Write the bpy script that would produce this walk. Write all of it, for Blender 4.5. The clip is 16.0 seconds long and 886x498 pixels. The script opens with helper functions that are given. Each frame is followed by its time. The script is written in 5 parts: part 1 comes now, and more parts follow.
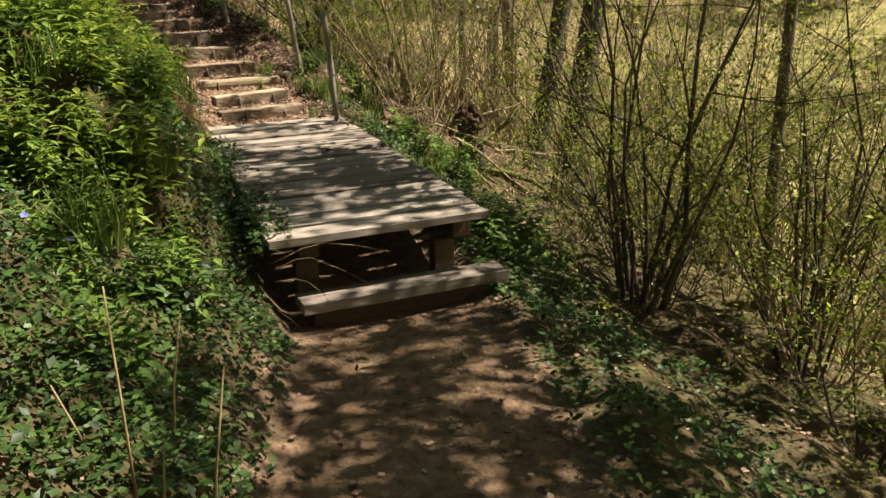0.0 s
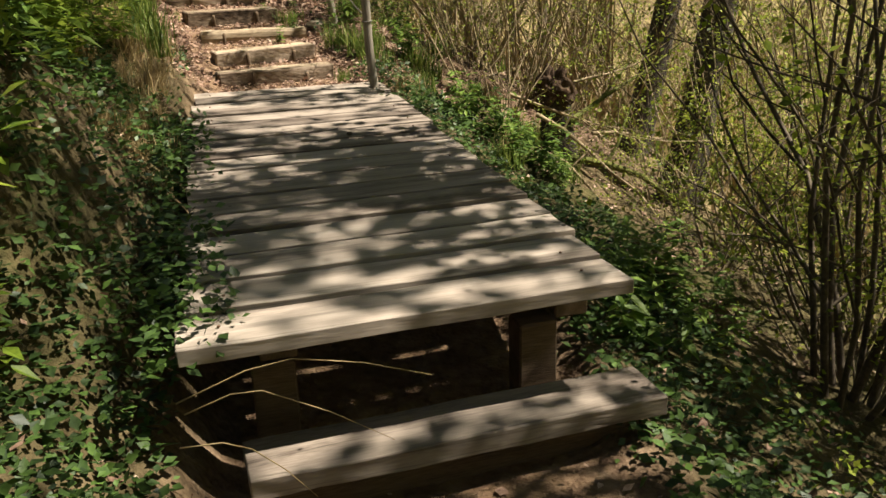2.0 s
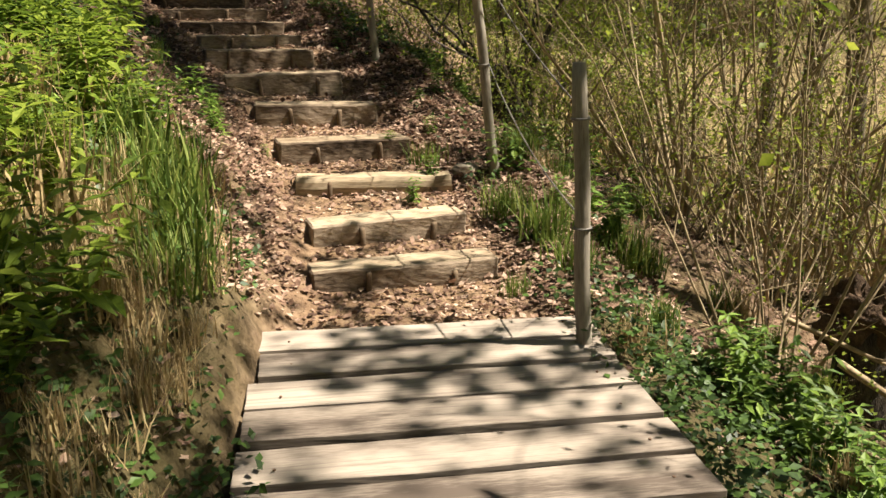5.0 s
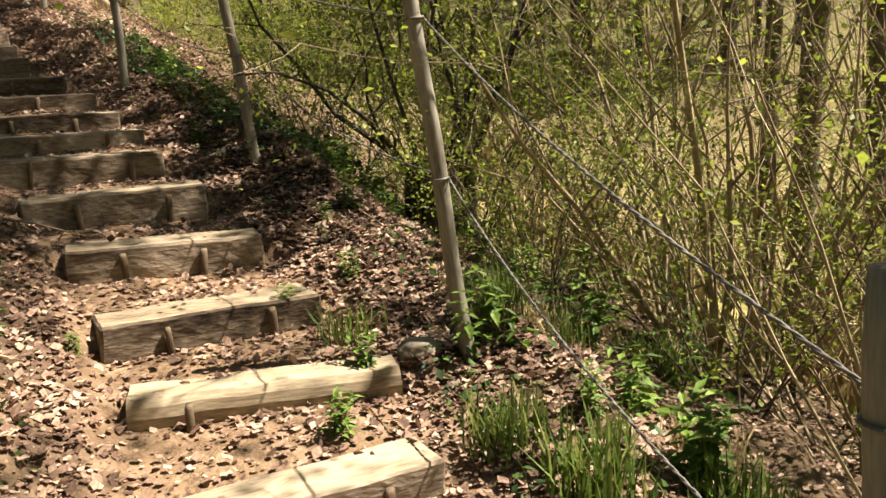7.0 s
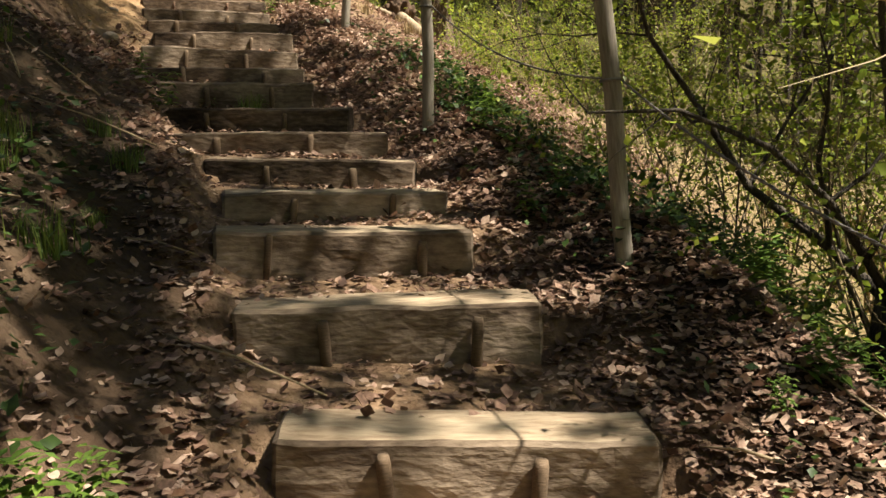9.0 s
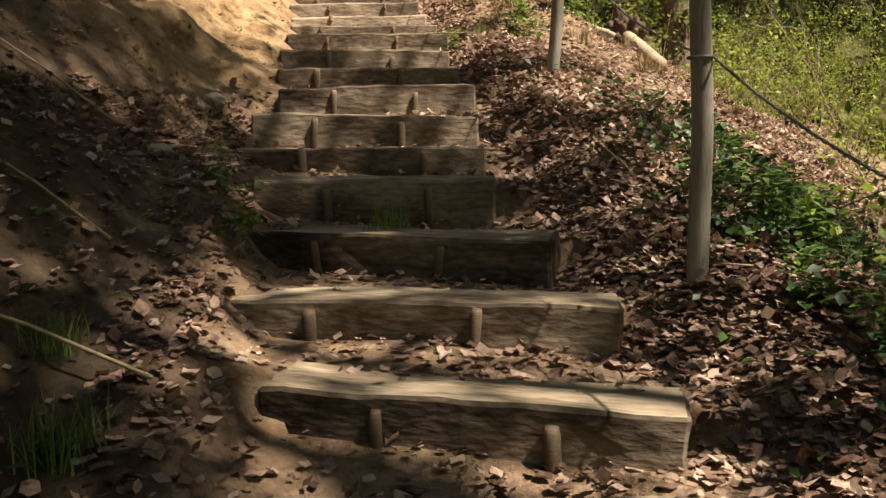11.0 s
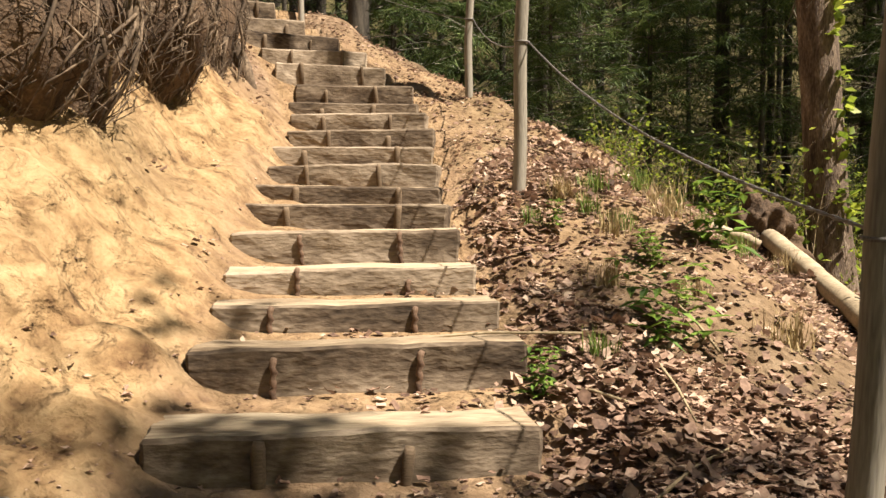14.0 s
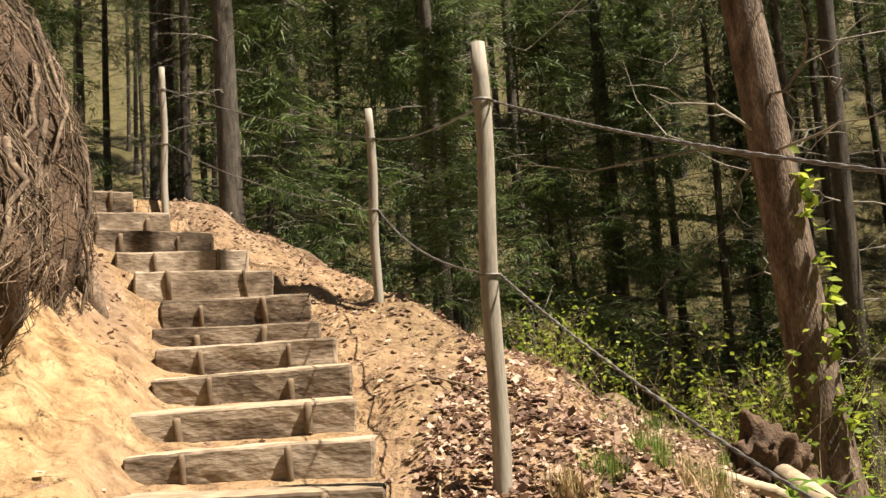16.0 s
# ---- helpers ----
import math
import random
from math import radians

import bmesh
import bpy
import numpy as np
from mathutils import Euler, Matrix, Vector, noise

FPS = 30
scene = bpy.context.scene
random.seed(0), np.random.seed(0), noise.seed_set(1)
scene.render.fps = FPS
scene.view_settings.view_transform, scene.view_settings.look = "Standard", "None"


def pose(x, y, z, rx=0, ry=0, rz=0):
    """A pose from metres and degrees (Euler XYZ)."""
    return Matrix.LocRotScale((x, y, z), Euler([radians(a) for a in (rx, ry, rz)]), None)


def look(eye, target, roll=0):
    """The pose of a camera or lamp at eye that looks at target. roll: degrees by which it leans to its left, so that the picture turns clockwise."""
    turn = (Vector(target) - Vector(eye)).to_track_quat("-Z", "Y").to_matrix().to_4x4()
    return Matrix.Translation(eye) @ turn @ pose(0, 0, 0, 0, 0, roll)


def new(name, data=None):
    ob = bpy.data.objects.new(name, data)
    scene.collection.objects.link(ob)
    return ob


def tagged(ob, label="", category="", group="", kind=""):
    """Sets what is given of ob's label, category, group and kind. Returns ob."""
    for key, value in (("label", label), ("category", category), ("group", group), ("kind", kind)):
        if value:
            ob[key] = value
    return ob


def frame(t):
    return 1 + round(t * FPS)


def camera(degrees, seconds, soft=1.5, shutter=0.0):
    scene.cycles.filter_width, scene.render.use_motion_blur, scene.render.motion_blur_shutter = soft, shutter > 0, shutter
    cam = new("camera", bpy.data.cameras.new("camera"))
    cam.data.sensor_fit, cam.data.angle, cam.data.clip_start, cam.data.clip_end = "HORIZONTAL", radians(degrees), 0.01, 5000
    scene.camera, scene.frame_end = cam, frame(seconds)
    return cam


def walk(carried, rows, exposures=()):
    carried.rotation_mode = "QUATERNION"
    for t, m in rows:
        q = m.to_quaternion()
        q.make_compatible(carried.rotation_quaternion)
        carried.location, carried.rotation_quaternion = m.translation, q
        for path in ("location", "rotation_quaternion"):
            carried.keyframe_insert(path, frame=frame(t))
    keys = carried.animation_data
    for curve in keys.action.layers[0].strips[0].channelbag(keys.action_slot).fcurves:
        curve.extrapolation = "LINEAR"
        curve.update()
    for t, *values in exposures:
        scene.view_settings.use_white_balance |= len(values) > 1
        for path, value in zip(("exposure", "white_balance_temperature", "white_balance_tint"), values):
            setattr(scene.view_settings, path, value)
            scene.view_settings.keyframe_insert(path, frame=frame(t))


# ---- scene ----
cam = camera(53.9, 16.0, soft=1.5)
PATH = [
    (0.0, 0.751, -0.333, 1.585, 72.70, 2.10, -20.37),
    (0.5, 1.065, 0.366, 1.445, 72.06, 1.43, -21.69),
    (1.0, 1.288, 1.108, 1.321, 70.97, 1.52, -17.59),
    (1.5, 1.515, 1.805, 1.252, 71.42, 1.99, -17.03),
    (2.0, 1.659, 2.593, 1.150, 70.57, 1.70, -16.22),
    (2.5, 1.799, 3.297, 1.097, 70.48, 0.66, -16.41),
    (3.0, 1.986, 3.955, 1.109, 70.78, 1.13, -15.56),
    (3.5, 2.076, 4.626, 1.069, 70.82, 1.33, -13.40),
    (4.0, 2.069, 5.253, 1.073, 71.32, 0.18, -8.86),
    (4.5, 2.034, 5.771, 1.321, 72.09, -0.28, -8.37),
    (5.0, 1.937, 6.312, 1.514, 74.25, 0.10, -8.64),
    (5.2, 1.959, 6.541, 1.542, 74.81, 0.87, -8.82),
    (7.3, 2.139, 9.398, 1.583, 78.48, 2.55, -17.13),
    (7.5, 2.126, 9.653, 1.542, 79.06, 2.06, -16.07),
    (8.0, 2.091, 10.340, 1.516, 80.90, 1.77, -9.97),
    (8.2, 2.052, 10.608, 1.476, 81.40, 0.89, -7.08),
    (10.3, 1.981, 13.292, 1.762, 81.92, 1.29, 11.18),
    (10.5, 1.956, 13.506, 1.813, 81.08, 0.89, 12.37),
    (11.0, 1.681, 14.133, 1.995, 82.01, 0.30, 15.82),
    (11.5, 1.509, 14.702, 2.174, 84.46, 0.59, 16.61),
    (12.0, 1.345, 15.361, 2.392, 85.87, -0.90, 17.18),
    (12.5, 1.104, 15.915, 2.551, 82.96, -2.28, 14.54),
    (13.0, 0.971, 16.436, 2.751, 83.46, -0.40, 16.78),
    (13.5, 0.771, 16.913, 2.904, 85.92, 0.90, 19.26),
    (14.0, 0.576, 17.352, 3.081, 87.88, -0.40, 17.13),
    (14.5, 0.346, 17.763, 3.272, 90.41, -2.10, 11.49),
    (15.0, 0.180, 18.151, 3.362, 93.33, -0.70, 10.02),
    (15.5, 0.016, 18.506, 3.595, 95.56, 1.29, 9.49),
    (16.0, -0.105, 18.687, 3.713, 97.34, 3.67, 8.97),
]
EXPOSURES = [(0.0, 1.55), (1.0, 1.42), (3.0, 1.6), (5.0, 1.65), (7.3, 1.85), (8.2, 1.75), (10.5, 1.65), (11.5, 1.5), (13.0, 1.5), (16.0, 1.66)]
walk(cam, [(t, pose(x, y, z, rx, ry, rz)) for t, x, y, z, rx, ry, rz in PATH], EXPOSURES)

# ---- light ----
SUN_DIR = Vector((0.50, -0.09, 0.86)).normalized()
sun_data = bpy.data.lights.new("sun", "SUN")
sun_data.energy, sun_data.angle, sun_data.color = 5.0, radians(0.53), (1.0, 0.905, 0.775)
sun = new("sun", sun_data)
sun.matrix_world = look((0, 0, 60), Vector((0, 0, 60)) - SUN_DIR)
world = bpy.data.worlds.new("sky")
scene.world = world
world.use_nodes = True
wn = world.node_tree
sky = wn.nodes.new("ShaderNodeTexSky")
sky.sky_type, sky.sun_disc = "NISHITA", False
sky.sun_elevation = math.asin(SUN_DIR.z)
sky.sun_rotation = math.atan2(SUN_DIR.x, SUN_DIR.y)
wn.links.new(sky.outputs[0], wn.nodes["Background"].inputs[0])
wn.nodes["Background"].inputs[1].default_value = 0.022


# ---- materials ----
def material(name, colors, scale=6.0, fine=60.0, rough=0.85, bump=0.4, bump_dist=0.01, island=0.0, obj=0.0, stretch=(1, 1, 1), metal=0.0,
             translucent=0.0, spec=0.3, coords="Object", grain=0.45, cracks=0.0):
    """Noise at two scales through a colour ramp, with relief; island and obj vary the brightness piece by piece."""
    m = bpy.data.materials.new(name)
    m.use_nodes = True
    t = m.node_tree
    bsdf = t.nodes["Principled BSDF"]
    bsdf.inputs["Roughness"].default_value = rough
    bsdf.inputs["Metallic"].default_value = metal
    bsdf.inputs["Specular IOR Level"].default_value = spec
    co = t.nodes.new("ShaderNodeTexCoord")
    mp = t.nodes.new("ShaderNodeMapping")
    mp.inputs["Scale"].default_value = stretch
    t.links.new(co.outputs[coords], mp.inputs[0])
    if obj:
        info = t.nodes.new("ShaderNodeObjectInfo")
        far = t.nodes.new("ShaderNodeMath")
        far.operation = "MULTIPLY"
        far.inputs[1].default_value = 70
        t.links.new(info.outputs["Random"], far.inputs[0])
        t.links.new(far.outputs[0], mp.inputs["Location"])
    big = t.nodes.new("ShaderNodeTexNoise")
    big.inputs["Scale"].default_value, big.inputs["Detail"].default_value = scale, 4
    small = t.nodes.new("ShaderNodeTexNoise")
    small.inputs["Scale"].default_value, small.inputs["Detail"].default_value = fine, 5
    t.links.new(mp.outputs[0], big.inputs[0])
    t.links.new(mp.outputs[0], small.inputs[0])
    mix = t.nodes.new("ShaderNodeMath")
    mix.operation = "MULTIPLY_ADD"
    mix.inputs[1].default_value = grain
    t.links.new(small.outputs[0], mix.inputs[0])
    half = t.nodes.new("ShaderNodeMath")
    half.operation = "MULTIPLY"
    half.inputs[1].default_value = 1 - grain
    t.links.new(big.outputs[0], half.inputs[0])
    t.links.new(half.outputs[0], mix.inputs[2])
    last = mix.outputs[0]
    for amount, node_type, socket in ((island, "ShaderNodeNewGeometry", "Random Per Island"), (obj, "ShaderNodeObjectInfo", "Random")):
        if amount:
            src = t.nodes.new(node_type)
            add = t.nodes.new("ShaderNodeMath")
            add.operation = "MULTIPLY_ADD"
            add.inputs[1].default_value = amount
            t.links.new(src.outputs[socket], add.inputs[0])
            t.links.new(last, add.inputs[2])
            sub = t.nodes.new("ShaderNodeMath")
            sub.operation = "SUBTRACT"
            sub.inputs[1].default_value = amount / 2
            t.links.new(add.outputs[0], sub.inputs[0])
            last = sub.outputs[0]
    ramp = t.nodes.new("ShaderNodeValToRGB")
    els = ramp.color_ramp.elements
    n = len(colors)
    while len(els) < n:
        els.new(0.5)
    for k, c in enumerate(colors):
        els[k].position = 0.28 + 0.44 * k / max(1, n - 1)
        els[k].color = (*c, 1)
    t.links.new(last, ramp.inputs[0])
    tone_out = ramp.outputs[0]
    if cracks:
        mp2 = t.nodes.new("ShaderNodeMapping")
        mp2.inputs["Scale"].default_value = (0.9, 6, 6)
        t.links.new(mp.outputs[0], mp2.inputs[0])
        split = t.nodes.new("ShaderNodeTexNoise")
        split.inputs["Scale"].default_value, split.inputs["Detail"].default_value = 0.55, 2
        t.links.new(mp2.outputs[0], split.inputs[0])
        chain = split.outputs[0]
        for op, val in (("SUBTRACT", 0.5), ("ABSOLUTE", 0.0), ("MULTIPLY", 42.0), ("MINIMUM", 1.0)):
            nd = t.nodes.new("ShaderNodeMath")
            nd.operation = op
            nd.inputs[1].default_value = val
            t.links.new(chain, nd.inputs[0])
            chain = nd.outputs[0]
        dark = t.nodes.new("ShaderNodeMix")
        dark.data_type, dark.blend_type = "RGBA", "MULTIPLY"
        inv = t.nodes.new("ShaderNodeMath")
        inv.operation, inv.inputs[0].default_value = "SUBTRACT", 1.0
        t.links.new(chain, inv.inputs[1])
        amt = t.nodes.new("ShaderNodeMath")
        amt.operation, amt.inputs[1].default_value = "MULTIPLY", cracks
        t.links.new(inv.outputs[0], amt.inputs[0])
        t.links.new(amt.outputs[0], dark.inputs["Factor"])
        t.links.new(tone_out, dark.inputs["A"])
        dark.inputs["B"].default_value = (0.16, 0.13, 0.1, 1)
        tone_out = dark.outputs["Result"]
    t.links.new(tone_out, bsdf.inputs["Base Color"])
    if bump:
        b = t.nodes.new("ShaderNodeBump")
        b.inputs["Strength"].default_value, b.inputs["Distance"].default_value = bump, bump_dist
        t.links.new(mix.outputs[0], b.inputs["Height"])
        t.links.new(b.outputs[0], bsdf.inputs["Normal"])
    if translucent:
        out = t.nodes["Material Output"]
        tr = t.nodes.new("ShaderNodeBsdfTranslucent")
        t.links.new(ramp.outputs[0], tr.inputs[0])
        ms = t.nodes.new("ShaderNodeMixShader")
        ms.inputs[0].default_value = translucent
        t.links.new(bsdf.outputs[0], ms.inputs[1])
        t.links.new(tr.outputs[0], ms.inputs[2])
        t.links.new(ms.outputs[0], out.inputs[0])
    return m


PLANK = material("weathered_plank", [(0.085, 0.065, 0.05), (0.22, 0.182, 0.145), (0.31, 0.262, 0.212), (0.38, 0.33, 0.272)], 2.0, 34, 0.8, 0.4, 0.005, obj=0.22, stretch=(0.5, 3.5, 3.5), grain=0.28, cracks=0.35)
BEAM = material("dark_beam", [(0.05, 0.035, 0.022), (0.13, 0.09, 0.055), (0.20, 0.14, 0.09)], 3, 40, 0.85, 0.5, 0.008, stretch=(0.5, 5, 5))
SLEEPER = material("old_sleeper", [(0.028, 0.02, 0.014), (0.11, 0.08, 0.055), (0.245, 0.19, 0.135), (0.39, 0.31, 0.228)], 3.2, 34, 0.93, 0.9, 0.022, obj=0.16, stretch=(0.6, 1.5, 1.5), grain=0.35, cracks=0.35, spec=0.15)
PALE_TOP = material("pale_timber", [(0.11, 0.078, 0.048), (0.24, 0.18, 0.118), (0.35, 0.28, 0.19), (0.44, 0.36, 0.25)], 2.6, 22, 0.95, 0.9, 0.02, obj=0.14, stretch=(0.6, 2.4, 2.4), grain=0.5, spec=0.12)
LOG = material("peeled_log", [(0.12, 0.088, 0.055), (0.32, 0.25, 0.16), (0.46, 0.375, 0.265)], 3, 30, 0.8, 0.5, 0.008, stretch=(0.6, 3, 3))
POST = material("grey_post", [(0.10, 0.085, 0.065), (0.24, 0.21, 0.165), (0.34, 0.31, 0.26)], 3, 30, 0.8, 0.5, 0.006, stretch=(5, 5, 0.5))
ROPE = material("steel_rope", [(0.06, 0.055, 0.05), (0.16, 0.145, 0.13), (0.25, 0.23, 0.21)], 30, 200, 0.55, 0.5, 0.003, metal=0.4)
IRON = material("rusty_iron", [(0.045, 0.028, 0.02), (0.14, 0.085, 0.055), (0.22, 0.15, 0.10)], 20, 120, 0.75, 0.6, 0.003, metal=0.2)
BARK = material("dark_bark", [(0.012, 0.010, 0.008), (0.04, 0.032, 0.024), (0.085, 0.07, 0.052), (0.13, 0.11, 0.085)], 5, 40, 0.92, 1.0, 0.03, stretch=(4, 4, 0.8))
YOUNG_BARK = material("young_bark", [(0.05, 0.04, 0.028), (0.12, 0.095, 0.062), (0.22, 0.18, 0.12)], 5, 40, 0.9, 0.6, 0.02, stretch=(4, 4, 0.8))
PINE = material("pine_bark", [(0.022, 0.015, 0.011), (0.075, 0.05, 0.034), (0.17, 0.12, 0.085), (0.36, 0.29, 0.23)], 5, 32, 0.9, 1.0, 0.03, stretch=(3, 3, 0.8))
MOSS = material("moss", [(0.03, 0.04, 0.010), (0.10, 0.11, 0.025), (0.20, 0.19, 0.05)], 8, 90, 0.95, 1.0, 0.02)
TWIG = material("twig_bark", [(0.11, 0.08, 0.045), (0.27, 0.205, 0.12), (0.44, 0.35, 0.215)], 4, 40, 0.85, 0.3, 0.004, island=0.3)
DARK_TWIG = material("dark_twig", [(0.03, 0.024, 0.016), (0.09, 0.07, 0.048), (0.18, 0.145, 0.10)], 4, 40, 0.85, 0.3, 0.004, island=0.3)
GREY_TWIG = material("grey_twig", [(0.08, 0.068, 0.052), (0.19, 0.165, 0.13), (0.34, 0.30, 0.24)], 4, 40, 0.85, 0.3, 0.004, island=0.3)
ROOT = material("root", [(0.03, 0.02, 0.013), (0.085, 0.058, 0.037), (0.27, 0.195, 0.13)], 6, 50, 0.9, 0.5, 0.004, island=0.3)
LITTER = material("dead_leaf", [(0.075, 0.042, 0.028), (0.20, 0.12, 0.08), (0.34, 0.22, 0.155), (0.52, 0.385, 0.285)], 3, 60, 0.75, 0.2, 0.003, island=0.42, translucent=0.2)
IVY = material("ground_cover_leaf", [(0.018, 0.035, 0.010), (0.045, 0.085, 0.018), (0.085, 0.15, 0.028)], 1.5, 50, 0.5, 0.2, 0.002, island=0.4, translucent=0.25, spec=0.35)
FRESH = material("fresh_leaf", [(0.08, 0.12, 0.014), (0.21, 0.27, 0.03), (0.37, 0.40, 0.06)], 1.5, 50, 0.5, 0.1, 0.002, island=0.4, translucent=0.55)
GRASS = material("grass_blade", [(0.05, 0.09, 0.015), (0.12, 0.18, 0.03), (0.23, 0.26, 0.06)], 1.5, 30, 0.6, 0.0, island=0.4, translucent=0.35)
STRAW = material("dry_grass", [(0.18, 0.12, 0.055), (0.34, 0.25, 0.12), (0.48, 0.38, 0.2)], 1.5, 30, 0.7, 0.0, island=0.4, translucent=0.2)
NEEDLE = material("conifer_needles", [(0.03, 0.05, 0.015), (0.075, 0.11, 0.028), (0.15, 0.19, 0.055)], 0.8, 20, 0.6, 0.0, island=0.5, translucent=0.3)
STONE = material("pale_stone", [(0.2, 0.16, 0.12), (0.3, 0.25, 0.19), (0.4, 0.34, 0.27)], 6, 60, 0.85, 0.5, 0.01)
SOIL = material("dark_soil", [(0.025, 0.016, 0.010), (0.075, 0.046, 0.027), (0.15, 0.095, 0.055)], 5, 60, 0.95, 1.0, 0.03)
PETAL = material("violet_petal", [(0.16, 0.14, 0.45), (0.26, 0.24, 0.62)], 4, 50, 0.6, 0.0, translucent=0.3)


# ---- shape helpers ----
class Geo:
    """Vertices and faces gathered for one mesh."""

    def __init__(self):
        self.v, self.f = [], []

    def tube(self, pts, radii, sides=6, cap=True):
        base, prev = len(self.v), None
        pts = [Vector(p) for p in pts]
        for i, p in enumerate(pts):
            d = (pts[min(i + 1, len(pts) - 1)] - pts[max(i - 1, 0)]).normalized()
            a = d.cross(prev) if prev is not None and d.cross(prev).length > 1e-4 else d.orthogonal()
            a.normalize()
            b = a.cross(d).normalized() if prev is None else d.cross(a).normalized()
            prev = a.cross(d).normalized()
            for k in range(sides):
                th = 2 * math.pi * k / sides
                self.v.append(p + (a * math.cos(th) + prev * math.sin(th)) * radii[i])
        for i in range(len(pts) - 1):
            for k in range(sides):
                q = base + i * sides
                self.f.append((q + k, q + (k + 1) % sides, q + sides + (k + 1) % sides, q + sides + k))
        if cap:
            self.f.append(tuple(range(base + sides - 1, base - 1, -1)))
            self.f.append(tuple(range(base + (len(pts) - 1) * sides, base + len(pts) * sides)))

    def mesh(self, name, mat, smooth=False):
        me = bpy.data.meshes.new(name)
        me.from_pydata([tuple(p) for p in self.v], [], self.f)
        me.materials.append(mat)
        if smooth:
            me.polygons.foreach_set("use_smooth", [True] * len(me.polygons))
        me.update()
        return me


def part(name, data, parent=None, label="", at=None):
    ob = new(name, data)
    if parent is not None:
        ob.parent = parent
    if at is not None:
        ob.matrix_basis = at
    return tagged(ob, label)


def swarm(name, tv, tf, places, turns, sizes, mat, smooth=False):
    """One mesh of many small copies of a template (vertices tv, faces tf all with the same number of corners)."""
    tv, tf = np.array(tv, float), np.array(tf, int)
    n, k = len(places), len(tv)
    v = np.einsum("nij,kj->nki", turns, tv) * np.asarray(sizes)[:, None, None] + np.asarray(places)[:, None, :]
    f = (tf[None] + (np.arange(n) * k)[:, None, None]).reshape(-1, tf.shape[1])
    me = bpy.data.meshes.new(name)
    me.vertices.add(n * k)
    me.vertices.foreach_set("co", v.reshape(-1))
    me.loops.add(f.size)
    me.loops.foreach_set("vertex_index", f.reshape(-1).astype(np.int32))
    me.polygons.add(len(f))
    me.polygons.foreach_set("loop_start", np.arange(0, f.size, tf.shape[1], dtype=np.int32))
    me.materials.append(mat)
    me.update(calc_edges=True)
    if smooth:
        me.polygons.foreach_set("use_smooth", [True] * len(f))
    return me


RNG = np.random.default_rng(7)


def turns_of(yaw, tilt, spin):
    """Rotation matrices: spin about z, then tilt about x, then yaw about z."""
    cy, sy, ct, st, cs, ss = np.cos(yaw), np.sin(yaw), np.cos(tilt), np.sin(tilt), np.cos(spin), np.sin(spin)
    n = len(yaw)
    a, b, c = np.zeros((n, 3, 3)), np.zeros((n, 3, 3)), np.zeros((n, 3, 3))
    a[:, 0, 0], a[:, 0, 1], a[:, 1, 0], a[:, 1, 1], a[:, 2, 2] = cy, -sy, sy, cy, 1
    b[:, 0, 0], b[:, 1, 1], b[:, 1, 2], b[:, 2, 1], b[:, 2, 2] = 1, ct, -st, st, ct
    c[:, 0, 0], c[:, 0, 1], c[:, 1, 0], c[:, 1, 1], c[:, 2, 2] = cs, -ss, ss, cs, 1
    return a @ b @ c


def rough_box(l, w, h, seed, wear=0.012, nx=10):
    """A sawn timber with worn, uneven arrises, centred in x and y, its top at z = 0."""
    bm = bmesh.new()
    bmesh.ops.create_cube(bm, size=1, matrix=Matrix.Diagonal((l, w, h, 1)))
    bmesh.ops.translate(bm, verts=bm.verts, vec=(0, 0, -h / 2))
    bmesh.ops.bevel(bm, geom=list(bm.edges), offset=min(w, h) * 0.055, segments=1, affect="EDGES")
    for k in range(1, nx):
        bmesh.ops.bisect_plane(bm, geom=list(bm.verts) + list(bm.edges) + list(bm.faces), plane_co=(-l / 2 + l * k / nx, 0, 0), plane_no=(1, 0, 0))
    for k in (0.3, 0.5, 0.7) if nx > 12 else ():
        bmesh.ops.bisect_plane(bm, geom=list(bm.verts) + list(bm.edges) + list(bm.faces), plane_co=(0, 0, -h * k), plane_no=(0, 0, 1))
        bmesh.ops.bisect_plane(bm, geom=list(bm.verts) + list(bm.edges) + list(bm.faces), plane_co=(0, w * (k - 0.5), 0), plane_no=(0, 1, 0))
    for v in bm.verts:
        v.co += Vector(noise.noise_vector((v.co.x * 17 + seed, v.co.y * 30, v.co.z * 30))) * wear * 0.45
        q = Vector((v.co.x * 4 + seed * 9.1, v.co.y * 9, v.co.z * 9 + seed))
        v.co += Vector(noise.noise_vector(q)) * wear
        v.co += Vector((0, noise.noise((v.co.x * 1.1, seed, 1)), noise.noise((v.co.x * 0.9, seed, 5)))) * wear * 1.2
    return bm


def bm_mesh(bm, name, mat, smooth=False):
    me = bpy.data.meshes.new(name)
    bm.to_mesh(me)
    bm.free()
    me.materials.append(mat)
    if smooth:
        me.polygons.foreach_set("use_smooth", [True] * len(me.polygons))
    return me


